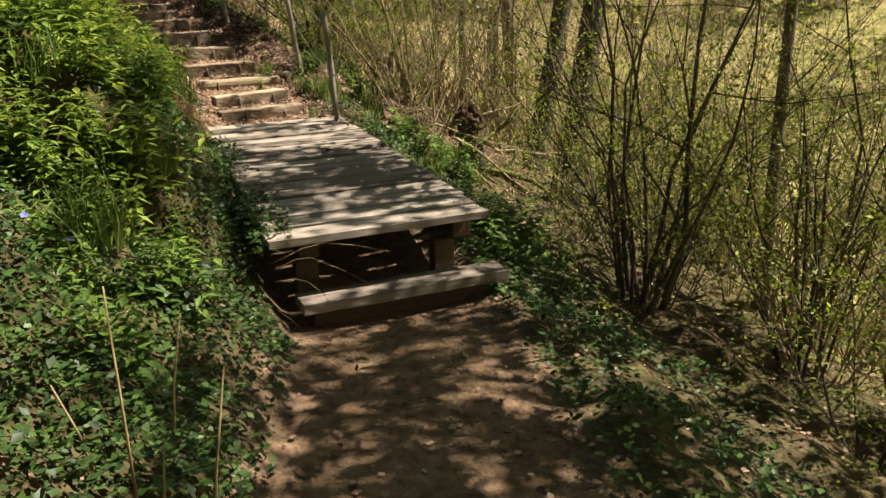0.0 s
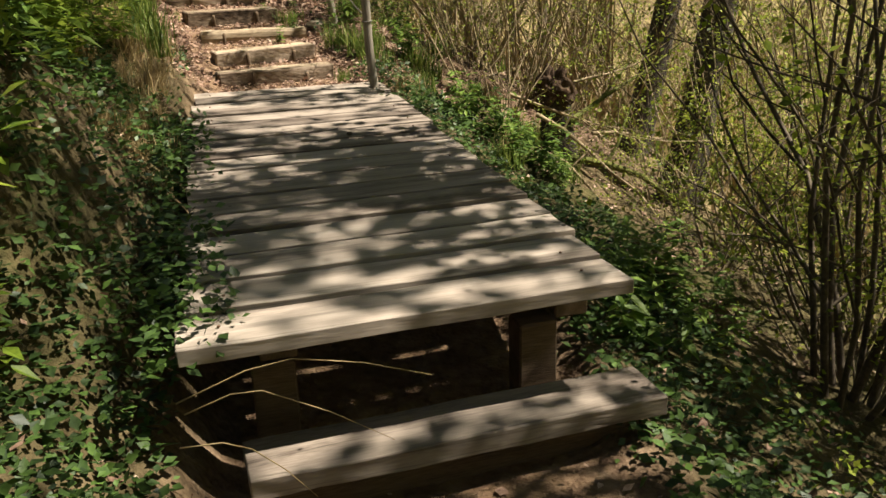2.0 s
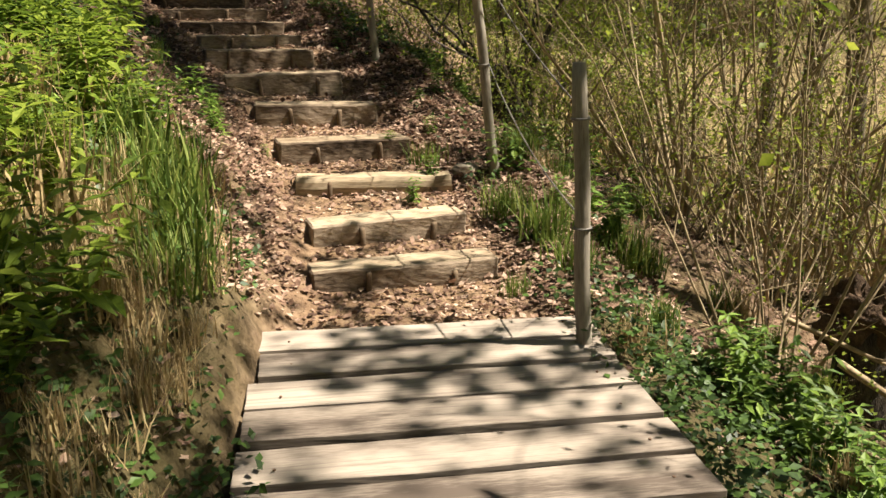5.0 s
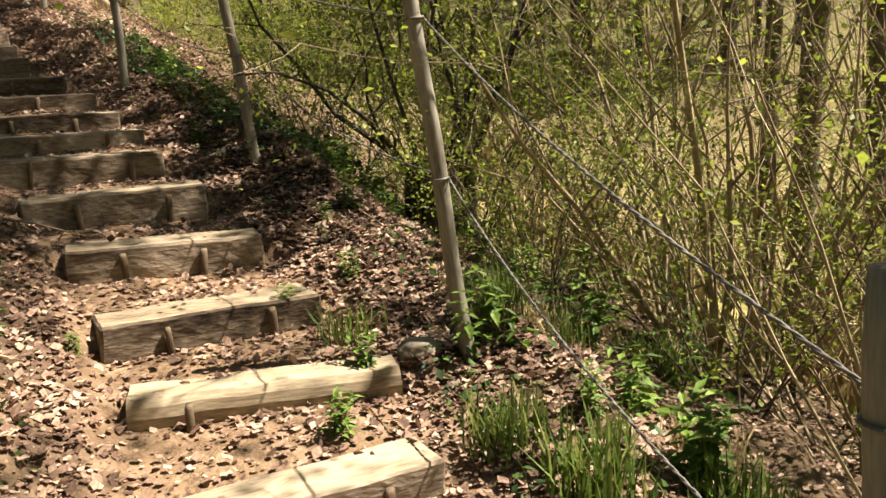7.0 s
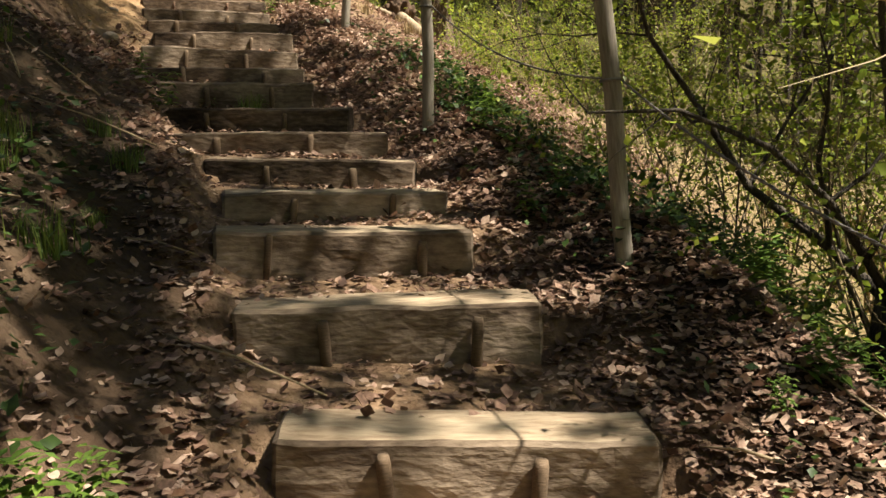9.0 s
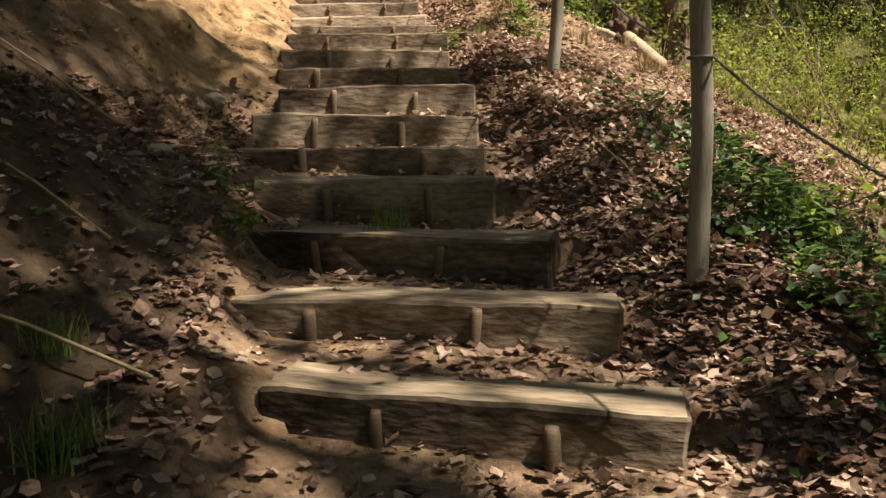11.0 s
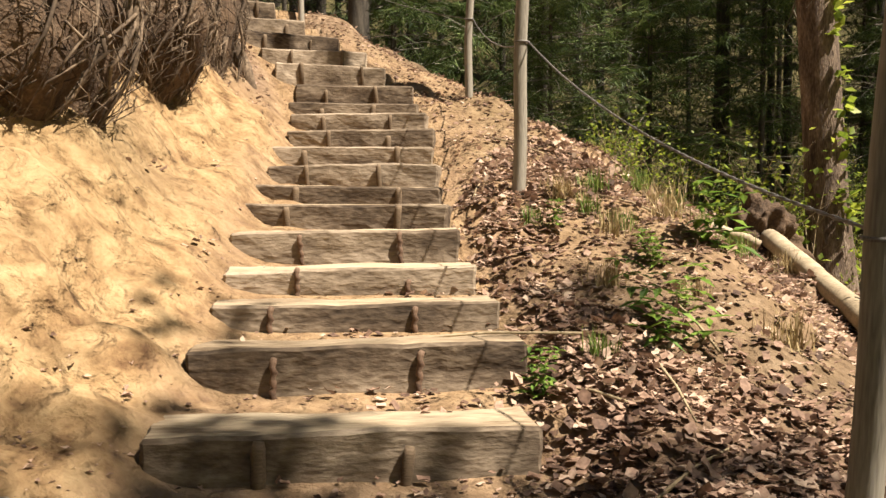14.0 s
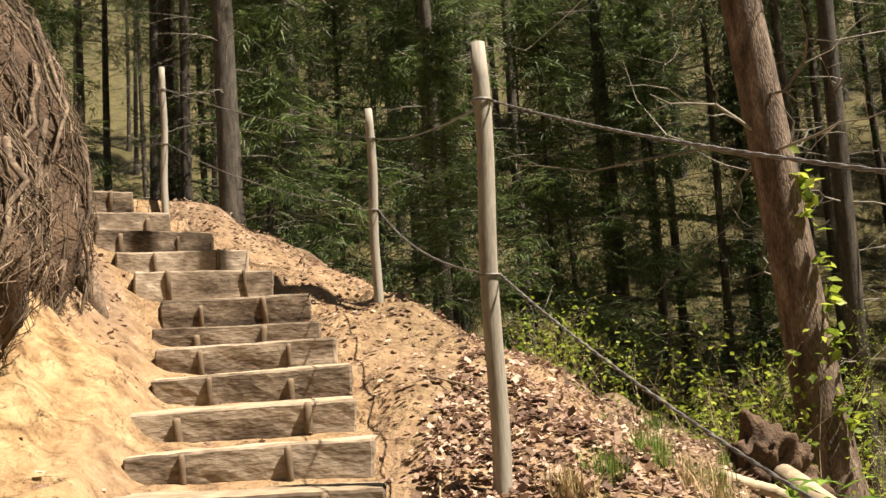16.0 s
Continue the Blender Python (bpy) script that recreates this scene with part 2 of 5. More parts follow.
# ---- plan ----
# Each step: right end of its front top edge, turn of its long axis in degrees, length.
STEPS = [
    (3.02, 11.20, 0.048, 8, 1.12), (2.92, 11.78, 0.188, 10, 1.02), (2.93, 12.44, 0.310, -3, 1.12), (2.72, 13.24, 0.489, 12, 1.05),
    (2.52, 13.94, 0.689, 4, 1.05), (2.25, 14.69, 0.887, 7, 1.08), (2.01, 15.36, 1.080, 17, 1.08), (1.88, 15.81, 1.199, 16, 1.04),
    (1.70, 16.16, 1.329, 3, 1.08), (1.50, 16.73, 1.455, 8, 1.3), (1.22, 17.12, 1.603, 0, 1.25), (0.90, 17.70, 1.778, 17, 1.02),
    (0.76, 18.14, 1.900, 19, 1.18), (0.65, 18.45, 2.055, 19, 1.14), (0.52, 18.91, 2.215, 23, 1.08), (0.32, 19.30, 2.350, 25, 1.08),
    (0.13, 19.78, 2.492, 26, 1.10), (-0.02, 20.29, 2.646, 26, 1.14), (-0.20, 20.62, 2.755, 24, 1.10), (-0.375, 20.93, 2.865, 22, 1.06),
    (-0.545, 21.24, 3.013, 19, 1.06), (-0.71, 21.60, 3.140, 9, 1.12), (-0.89, 22.06, 3.256, 12, 1.08), (-1.025, 22.42, 3.396, 10, 1.08),
    (-1.24, 23.00, 3.555, 16, 1.12), (-1.385, 23.48, 3.728, 14, 1.10), (-1.597, 23.93, 3.900, 12, 1.10), (-1.823, 24.38, 4.036, 16, 1.10),
    (-2.07, 24.99, 4.283, 24, 1.08), (-2.49, 25.37, 4.542, 29, 1.06), (-2.85, 25.77, 4.765, 33, 1.08), (-3.30, 26.08, 5.008, 34, 1.00),
    (-3.83, 26.33, 5.262, 36, 0.92), (-4.35, 26.62, 5.572, 35, 0.90),
]
DECK_START, DECK_END, DECK_Z0, DECK_Z1 = 5.14, 10.36, 0.0, -0.012


def step_frame(i):
    x, y, z, deg, length = STEPS[i]
    a = radians(deg)
    return Vector((x, y, z)), Vector((math.cos(a), math.sin(a), 0)), Vector((-math.sin(a), math.cos(a), 0)), length


SPINE = [(-2.2, -40, 0.6), (0.00, -8.01, 0.358), (0.75, -0.63, -0.228), (1.70, 2.76, -0.485), (2.32, 4.66, -0.618), (2.38, 5.45, -0.673), (2.42, 7.98, -0.409), (2.45, 10.01, -0.089), (2.45, 10.91, -0.092)]
for i in range(len(STEPS)):
    p, along, ahead, length = step_frame(i)
    c = p - along * length / 2
    low = STEPS[i - 1][2] if i else -0.079
    SPINE.append((c.x + ahead.x * 0.03, c.y + ahead.y * 0.03, low - 0.0))
    SPINE.append((c.x + ahead.x * 0.2, c.y + ahead.y * 0.2, p.z - 0.03))
SPINE += [(-6.5, 28.1, 5.75), (-12, 33.5, 6.8), (-40, 60, 12)]
SPINE = np.array(SPINE)
# a smooth twin of the path's height, for the ground beside it
SMOOTH_Y = np.array([-40.00, -0.63, 4.66, 5.96, 10.01, 11.01, 13.04, 15.09, 17.65, 19.71, 21.60, 22.85, 23.75, 24.75, 25.55, 26.40, 28.40, 33.50, 60.00])
SMOOTH_Z = np.array([0.60, -0.23, -0.62, -0.57, -0.09, -0.06, 0.36, 0.92, 1.72, 2.47, 3.17, 3.54, 3.85, 4.23, 4.72, 5.50, 5.85, 6.80, 12.00])


def smooth_line():
    """The path's line with its small kinks ironed out, as many short stretches."""
    seg = np.r_[0, np.cumsum(np.hypot(np.diff(SPINE[:, 0]), np.diff(SPINE[:, 1])))]
    s = np.concatenate([np.linspace(seg[0], seg[1], 4)[:-1], np.arange(seg[1], seg[-3], 0.35), np.linspace(seg[-3], seg[-1], 5)])
    x, y = np.interp(s, seg, SPINE[:, 0]), np.interp(s, seg, SPINE[:, 1])
    for _ in range(14):
        x[4:-5] = (x[3:-6] + 2 * x[4:-5] + x[5:-4]) / 4
        y[4:-5] = (y[3:-6] + 2 * y[4:-5] + y[5:-4]) / 4
    return np.stack([x, y], -1)


CENTRE = smooth_line()


def wave(x, y, f, seed):
    """A cheap smooth noise of two coordinates, about -1 to 1."""
    r = np.random.default_rng(seed)
    total = 0
    for k in range(7):
        a, ph, g = r.uniform(0, 2 * np.pi), r.uniform(0, 2 * np.pi), f * r.uniform(0.6, 1.7)
        total = total + np.sin(g * (x * np.cos(a) + y * np.sin(a)) + ph)
    return total / 3.5


def along_path(x, y):
    """Nearest point on the path's line: height there, its y, and the signed distance (right positive)."""
    best = np.full(x.shape, 1e18)
    hz, py, u = np.zeros(x.shape), np.zeros(x.shape), np.zeros(x.shape)
    for a, b in zip(SPINE[:-1], SPINE[1:]):
        dx, dy = b[0] - a[0], b[1] - a[1]
        ll = dx * dx + dy * dy
        t = np.clip(((x - a[0]) * dx + (y - a[1]) * dy) / ll, 0, 1)
        ex, ey = x - a[0] - t * dx, y - a[1] - t * dy
        d2 = ex * ex + ey * ey
        m = d2 < best
        best[m] = d2[m]
        hz[m] = (a[2] + t * (b[2] - a[2]))[m]
    best = np.full(x.shape, 1e18)
    for a, b in zip(CENTRE[:-1], CENTRE[1:]):
        dx, dy = b[0] - a[0], b[1] - a[1]
        t = np.clip(((x - a[0]) * dx + (y - a[1]) * dy) / (dx * dx + dy * dy), 0, 1)
        ex, ey = x - a[0] - t * dx, y - a[1] - t * dy
        d2 = ex * ex + ey * ey
        m = d2 < best
        best[m] = d2[m]
        py[m] = (a[1] + t * dy)[m]
        u[m] = (np.sqrt(d2) * np.sign(dy * ex - dx * ey + 1e-12))[m]
    return hz, py, u


def curve(y, ys, vs):
    return np.interp(y, ys, vs)


def smoothstep(a, b, x):
    t = np.clip((x - a) / (b - a), 0, 1)
    return t * t * (3 - 2 * t)


def height(x, y):
    x, y = np.asarray(x, float), np.asarray(y, float)
    hz, py, u = along_path(x, y)
    base = np.interp(py, SMOOTH_Y, SMOOTH_Z)
    half = 0.58
    # right of the path: a shelf, then the fall to the valley and the far slope
    shelf = curve(py, [-5, 4, 5, 10, 11.5, 14, 17, 19, 22, 26], [0.5, 0.5, 0.25, 0.3, 0.7, 0.75, 0.8, 1.0, 0.85, 0.7])
    rise = curve(py, [-5, 4.5, 6, 10, 12, 15, 17, 20, 26], [0.0, 0.02, 0.15, 0.05, 0.05, 0.1, 0.12, 0.04, 0.0])
    fall = curve(py, [-5, 5, 10, 14, 18, 22, 30], [0.62, 0.6, 0.6, 0.62, 0.66, 0.5, 0.52])
    ur = np.maximum(u - half, 0)
    out = np.maximum(ur - shelf, 0)
    deep = curve(py, [-5, 8, 15, 22, 30], [4.0, 4.0, 5.0, 6.0, 6.0])
    right = rise * smoothstep(0, 0.5, ur) * (1 - smoothstep(1.0, 3.0, out)) - deep * (1 - np.exp(-fall * out / deep)) + 0.24 * np.maximum(u - 9, 0) * smoothstep(9, 20, u)
    # left of the path: a bank
    ul = np.maximum(-u - half - 0.05, 0)
    steep = curve(py, [-5, 4, 9, 10.5, 12, 16, 17.5, 19, 21, 23, 26], [0.55, 0.75, 0.95, 1.0, 0.7, 0.6, 0.75, 0.95, 1.05, 1.1, 0.7])
    tall = curve(py, [-5, 4, 10, 12, 16, 18, 22, 26], [1.6, 2.0, 2.0, 1.6, 1.8, 2.2, 2.2, 1.0])
    foot = curve(py, [-5, 10, 15, 17, 22, 26], [0.0, 0.0, 0.25, 0.25, 0.2, 0.1])
    left = tall * (1 - np.exp(-steep * np.maximum(ul - foot, 0) ** 1.15 / tall)) + 0.2 * ul + 0.12 * np.maximum(ul - 8, 0)
    core = 1 - smoothstep(half - 0.05, half + 0.22, np.where(u < 0, np.abs(u) + curve(py, [4.6, 5.2, 10.4, 10.8], [0.0, -0.12, -0.12, 0.12]), u))
    under = smoothstep(4.9, 5.6, py) * (1 - smoothstep(9.9, 10.5, py))
    left = left + 0.62 * under * smoothstep(0.86, 1.5, -u) * (1 - smoothstep(5.5, 9.5, py)) + curve(py, [10.4, 11.2, 40], [0.0, 0.07, 0.07]) * smoothstep(0.4, 0.7, -u)
    scoop = smoothstep(18.0, 19.2, py) * (1 - smoothstep(23, 24.5, py)) * smoothstep(0.6, 1.1, -u)
    rough = 0.035 * wave(x, y, 4.0, 3) + 0.018 * wave(x, y, 11.0, 4) + scoop * (0.05 * wave(x, y, 8.0, 31) + 0.035 * wave(x, y, 17.0, 32))
    far = smoothstep(1.0, 6.0, np.abs(u))
    side = base + right + left + rough * (0.6 + 0.8 * np.minimum(np.abs(u), 2)) + 0.2 * far * wave(x, y, 0.7, 5) + 1.0 * smoothstep(15, 40, np.abs(u)) * wave(x, y, 0.16, 6)
    return core * (hz + 0.25 * rough) + (1 - core) * side + 0.55 * np.maximum(y - 40, 0) * smoothstep(40, 52, y)


def height1(x, y):
    return float(height(np.array([x]), np.array([y]))[0])


# ---- ground ----
def axis(lo, hi, step, far_lo, far_hi):
    mid = np.arange(lo, hi, step)
    grow = np.cumsum(0.12 * 1.17 ** np.arange(45))
    a, b = lo - grow, hi + grow
    return np.concatenate([a[a > far_lo][::-1], mid, b[b < far_hi]])


def ground_material():
    m = bpy.data.materials.new("woodland_ground")
    m.use_nodes = True
    t = m.node_tree
    bsdf = t.nodes["Principled BSDF"]
    bsdf.inputs["Roughness"].default_value, bsdf.inputs["Specular IOR Level"].default_value = 0.95, 0.15
    co = t.nodes.new("ShaderNodeTexCoord")

    def tone(colors, scale, detail=6):
        n = t.nodes.new("ShaderNodeTexNoise")
        n.inputs["Scale"].default_value, n.inputs["Detail"].default_value, n.inputs["Roughness"].default_value = scale, detail, 0.65
        t.links.new(co.outputs["Object"], n.inputs[0])
        r = t.nodes.new("ShaderNodeValToRGB")
        while len(r.color_ramp.elements) < len(colors):
            r.color_ramp.elements.new(0.5)
        for k, c in enumerate(colors):
            r.color_ramp.elements[k].position, r.color_ramp.elements[k].color = 0.3 + 0.4 * k / (len(colors) - 1), (*c, 1)
        t.links.new(n.outputs[0], r.inputs[0])
        return r.outputs[0], n.outputs[0]

    earth, e_h = tone([(0.07, 0.042, 0.026), (0.17, 0.11, 0.07), (0.27, 0.19, 0.125)], 9)
    sand, s_h = tone([(0.10, 0.052, 0.025), (0.23, 0.142, 0.068), (0.325, 0.216, 0.11), (0.385, 0.272, 0.146)], 7, 9)
    green, g_h = tone([(0.02, 0.022, 0.008), (0.05, 0.048, 0.016), (0.10, 0.078, 0.034)], 3)
    meadow, m_h = tone([(0.09, 0.085, 0.025), (0.22, 0.19, 0.065), (0.40, 0.33, 0.15)], 2.6)
    last = earth
    # dark humus, deepened so its colour also carries the tree shade
    shaded_humus, h_h = tone([(0.014, 0.009, 0.006), (0.04, 0.026, 0.017), (0.085, 0.056, 0.036)], 8)
    for name, col in (("shaded_humus", shaded_humus), ("sand", sand), ("green", green), ("meadow", meadow)):
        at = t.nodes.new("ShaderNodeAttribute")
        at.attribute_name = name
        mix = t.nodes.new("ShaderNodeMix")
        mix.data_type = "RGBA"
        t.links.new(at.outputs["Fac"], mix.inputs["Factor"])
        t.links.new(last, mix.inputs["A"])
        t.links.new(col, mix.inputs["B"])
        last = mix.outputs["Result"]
    t.links.new(last, bsdf.inputs["Base Color"])
    fine = t.nodes.new("ShaderNodeTexNoise")
    fine.inputs["Scale"].default_value, fine.inputs["Detail"].default_value = 16, 9
    t.links.new(co.outputs["Object"], fine.inputs[0])
    b = t.nodes.new("ShaderNodeBump")
    b.inputs["Strength"].default_value, b.inputs["Distance"].default_value = 1.0, 0.06
    t.links.new(fine.outputs[0], b.inputs["Height"])
    # footmarks and slumps in the loose sand
    dents = t.nodes.new("ShaderNodeTexVoronoi")
    dents.feature, dents.inputs["Scale"].default_value = "SMOOTH_F1", 6.5
    t.links.new(co.outputs["Object"], dents.inputs["Vector"])
    loose = t.nodes.new("ShaderNodeAttribute")
    loose.attribute_name = "sand"
    b2 = t.nodes.new("ShaderNodeBump")
    b2.inputs["Distance"].default_value = 0.10
    t.links.new(loose.outputs["Fac"], b2.inputs["Strength"])
    t.links.new(dents.outputs["Distance"], b2.inputs["Height"])
    t.links.new(b.outputs[0], b2.inputs["Normal"])
    t.links.new(b2.outputs[0], bsdf.inputs["Normal"])
    return m


def sand_mask(x, y):
    _, py, u = along_path(np.asarray(x, float), np.asarray(y, float))
    bank = smoothstep(17.9, 19.0, py) * (1 - smoothstep(23.0, 24.5, py)) * smoothstep(0.35, 0.75, -u) * (1 - smoothstep(0.0, 0.8, -u - curve(py, [18.5, 20, 21.5, 23], [2.1, 1.8, 1.5, 1.3])))
    right = 0.45 * smoothstep(19.5, 21.5, py) * (1 - smoothstep(25, 27, py)) * smoothstep(-0.2, 0.5, u) * (1 - smoothstep(1.8, 2.6, u))
    tread = 0.6 * smoothstep(18.5, 20.5, py) * (1 - smoothstep(0.5, 0.8, np.abs(u)))
    path = 0.25 * (1 - smoothstep(0.4, 0.8, np.abs(u)))
    return np.clip(np.maximum.reduce([bank, right, tread, path]) + (0.2 * wave(x, y, 3.0, 9) + 0.14 * wave(x, y, 7.5, 10)) * (bank + right), 0, 1)


def build_ground():
    xs = axis(-7.5, 8.5, 0.065, -260, 260)
    ys = axis(-2.5, 28.0, 0.065, -260, 300)
    gx, gy = np.meshgrid(xs, ys)
    gz = height(gx, gy)
    loose = sand_mask(gx, gy) * (along_path(gx, gy)[2] < -0.3)
    for j, i in zip(*np.nonzero(loose > 0.1)):
        q = Vector((gx[j, i], gy[j, i], 0.0))
        gz[j, i] += loose[j, i] * (0.05 * noise.noise(q * 4.3) + 0.035 * abs(noise.noise(q * 8.5)) + 0.055 * abs(noise.noise(Vector((q.x * 1.6, q.y * 3.6 - q.x * 1.4, 7.0)))))
    nx, ny = len(xs), len(ys)
    me = bpy.data.meshes.new("ground")
    me.vertices.add(nx * ny)
    me.vertices.foreach_set("co", np.stack([gx, gy, gz], -1).reshape(-1))
    idx = np.arange(nx * ny).reshape(ny, nx)
    f = np.stack([idx[:-1, :-1], idx[:-1, 1:], idx[1:, 1:], idx[1:, :-1]], -1).reshape(-1, 4).astype(np.int32)
    me.loops.add(f.size)
    me.loops.foreach_set("vertex_index", f.reshape(-1))
    me.polygons.add(len(f))
    me.polygons.foreach_set("loop_start", np.arange(0, f.size, 4, dtype=np.int32))
    me.update(calc_edges=True)
    me.polygons.foreach_set("use_smooth", [True] * len(f))
    _, py, u = along_path(gx, gy)
    green = np.clip(smoothstep(0.6, 1.0, np.abs(u)) * curve(py, [-5, 10.2, 11.5, 13, 30], [0.8, 0.8, 0.4, 0.1, 0.05]) + 0.2 * wave(gx, gy, 2.5, 11) * smoothstep(0.6, 1.2, np.abs(u)), 0, 1)
    green = np.maximum(green, 0.85 * smoothstep(26.5, 31, gy))
    meadow = smoothstep(3.5, 7.5, u) * curve(py, [-40, 14, 20, 30], [1, 1, 0.4, 0.1])
    # mask covers the shaded stretch beside the lower steps: dark soil plus painted shade
    shaded_humus = smoothstep(11.5, 13.5, py) * np.where(u < 0, smoothstep(0.5, 0.9, -u) * (1 - smoothstep(17.0, 18.6, py)), smoothstep(0.6, 1.0, u) * (1 - smoothstep(16.0, 17.8, py)))
    shaded_humus = np.clip(shaded_humus * (0.85 + 0.3 * wave(gx, gy, 2.8, 81)), 0, 1)
    for name, vals in (("shaded_humus", shaded_humus), ("sand", sand_mask(gx, gy)), ("green", green), ("meadow", meadow)):
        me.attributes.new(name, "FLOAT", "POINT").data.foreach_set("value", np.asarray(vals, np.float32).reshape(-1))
    me.materials.append(ground_material())
    return tagged(new("ground", me), "woodland slope of earth, sand and fallen leaves", "ground", kind="structure")


build_ground()


# ---- boardwalk ----
def build_boardwalk():
    deck = tagged(new("boardwalk"), "low boardwalk of weathered grey-brown planks over a gully", "boardwalk")
    slope = math.atan2(DECK_Z1 - DECK_Z0, DECK_END - DECK_START)
    deck.matrix_basis = pose(0, DECK_START, DECK_Z0, math.degrees(slope), 0, 0)
    run = (DECK_END - DECK_START) / math.cos(slope)
    count = 18
    pitch = run / count
    r = random.Random(4)
    for k in range(count):
        w = pitch - 0.043 + r.uniform(-0.006, 0.004)
        left, right = 1.52 + 0.15 * k / count + r.uniform(-0.015, 0.015), 3.09 + 0.2 * k / count + r.uniform(-0.012, 0.012)
        bm = rough_box(right - left, w, 0.055, 40 + k, 0.004, 14)
        skew = 2.2 * (1 - k / count) + r.uniform(-0.4, 0.4)
        part("plank", bm_mesh(bm, "plank", PLANK), deck, at=pose((left + right) / 2, pitch * (k + 0.5), r.uniform(-0.006, 0.004), 0, 0, skew))
        for sx in (left + 0.14, right - 0.14):
            g = Geo()
            g.tube([(0, 0, -0.003), (0, 0, 0.0025)], [0.006, 0.006], 6)
            part("nail", g.mesh("nail", IRON), deck, at=pose(sx, pitch * (k + 0.5) + r.uniform(-0.05, 0.05), 0.001))
    for sx in (1.84, 3.0):
        part("beam", bm_mesh(rough_box(run - 0.4, 0.14, 0.22, sx, 0.006, 12), "beam", BEAM), deck, at=pose(sx + (0.1 if sx > 2 else -0.02), run / 2 + 0.2, -0.06, 0, 0, 90 - (2.2 if sx > 2 else -0.6)))
    part("upright", bm_mesh(rough_box(0.16, 0.14, 0.55, 3.3, 0.006, 3), "upright", BEAM), deck, at=pose(2.86, 0.45, -0.28))
    part("upright", bm_mesh(rough_box(0.16, 0.14, 0.55, 4.3, 0.006, 3), "upright", BEAM), deck, at=pose(1.82, 0.45, -0.28))
    return deck


build_boardwalk()
entry = tagged(new("entry_step"), "thick weathered plank step on a dark riser below the boardwalk", "step")
entry.matrix_basis = pose(2.43, 5.17, -0.43, 0, 0, 2)
part("tread", bm_mesh(rough_box(1.5, 0.26, 0.075, 77, 0.006, 14), "tread", PLANK), entry)
part("riser", bm_mesh(rough_box(1.36, 0.06, 0.26, 78, 0.006, 14), "riser", BEAM), entry, at=pose(0.02, 0.0, -0.078))


# ---- timber steps ----
def build_step(i):
    p, along, ahead, length = step_frame(i)
    rise = p.z - (STEPS[i - 1][2] if i else -0.079)
    r = random.Random(100 + i)
    deg = STEPS[i][3]
    c = p - along * length / 2 + ahead * 0.125
    if i == 2:
        bm = bmesh.new()
        bmesh.ops.create_cone(bm, cap_ends=True, segments=18, radius1=0.135, radius2=0.115, depth=length, matrix=Matrix.Rotation(radians(90), 4, "Y"))
        for k in range(1, 12):
            bmesh.ops.bisect_plane(bm, geom=list(bm.verts) + list(bm.edges) + list(bm.faces), plane_co=(-length / 2 + length * k / 12, 0, 0), plane_no=(1, 0, 0))
        for v in bm.verts:
            v.co.z = min(v.co.z, 0.075) - 0.075
            v.co += Vector(noise.noise_vector(v.co * 6)) * 0.012
        me = bm_mesh(bm, "timber_step", LOG)
        label = "pale half-round log step set into the earth"
    else:
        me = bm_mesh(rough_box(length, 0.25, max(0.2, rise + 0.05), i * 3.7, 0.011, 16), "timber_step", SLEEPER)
        me.materials.append(PALE_TOP)
        # up-facing faces get the paler timber tone, all others the darker
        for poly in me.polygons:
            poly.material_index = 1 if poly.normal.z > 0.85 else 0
        label = "worn squared timber step held by short stakes"
    step = tagged(new("timber_step", me), label, "step", "steps up the slope")
    step.matrix_basis = Matrix.Translation((c.x, c.y, p.z)) @ pose(0, 0, 0, r.uniform(-1.5, 1.5), r.uniform(-1.2, 1.2), deg)
    rods = i in (17, 18, 19, 20)
    for fx in (-0.24 + r.uniform(-0.06, 0.05), 0.20 + r.uniform(-0.05, 0.09)):
        g = Geo()
        top = -0.015 + r.uniform(-0.04, 0.02)
        y0 = -0.125 - (0.014 if rods else 0.016) - (0.03 if i == 2 else 0)
        if rods:
            n = 18
            g.tube([(0.004 * math.sin(k * 2.2), 0.004 * math.cos(k * 2.2), -0.28 + 0.28 * k / n) for k in range(n + 1)], [0.013 if k % 2 else 0.010 for k in range(n + 1)], 8)
            me, nm = g.mesh("rod", IRON, True), "rod"
        else:
            w = r.uniform(0.015, 0.023)
            g.tube([(0, 0, -0.3), (0, 0, -0.02), (0.002, 0.003, 0)], [w, w, w * 0.75], 7)
            me, nm = g.mesh("stake", BEAM, True), "stake"
        part(nm, me, step, at=pose(fx * length, y0, top, r.uniform(-2, 7), r.uniform(-6, 6), 0))


for i in range(len(STEPS)):
    build_step(i)


# ---- posts and wire ropes ----
POSTS = [(3.16, 9.97, 1.38, -3, 0.5), (3.29, 12.63, 1.75, -6.5, 1), (2.62, 15.21, 1.55, -6.5, 0), (1.72, 17.14, 1.55, -1.5, -1),
         (0.88, 19.35, 1.60, 2.5, -2.5), (-0.44, 22.04, 1.76, 1, -0.5), (-1.60, 25.18, 1.52, 0.5, -0.5), (-4.17, 26.93, 1.55, 0, 0)]


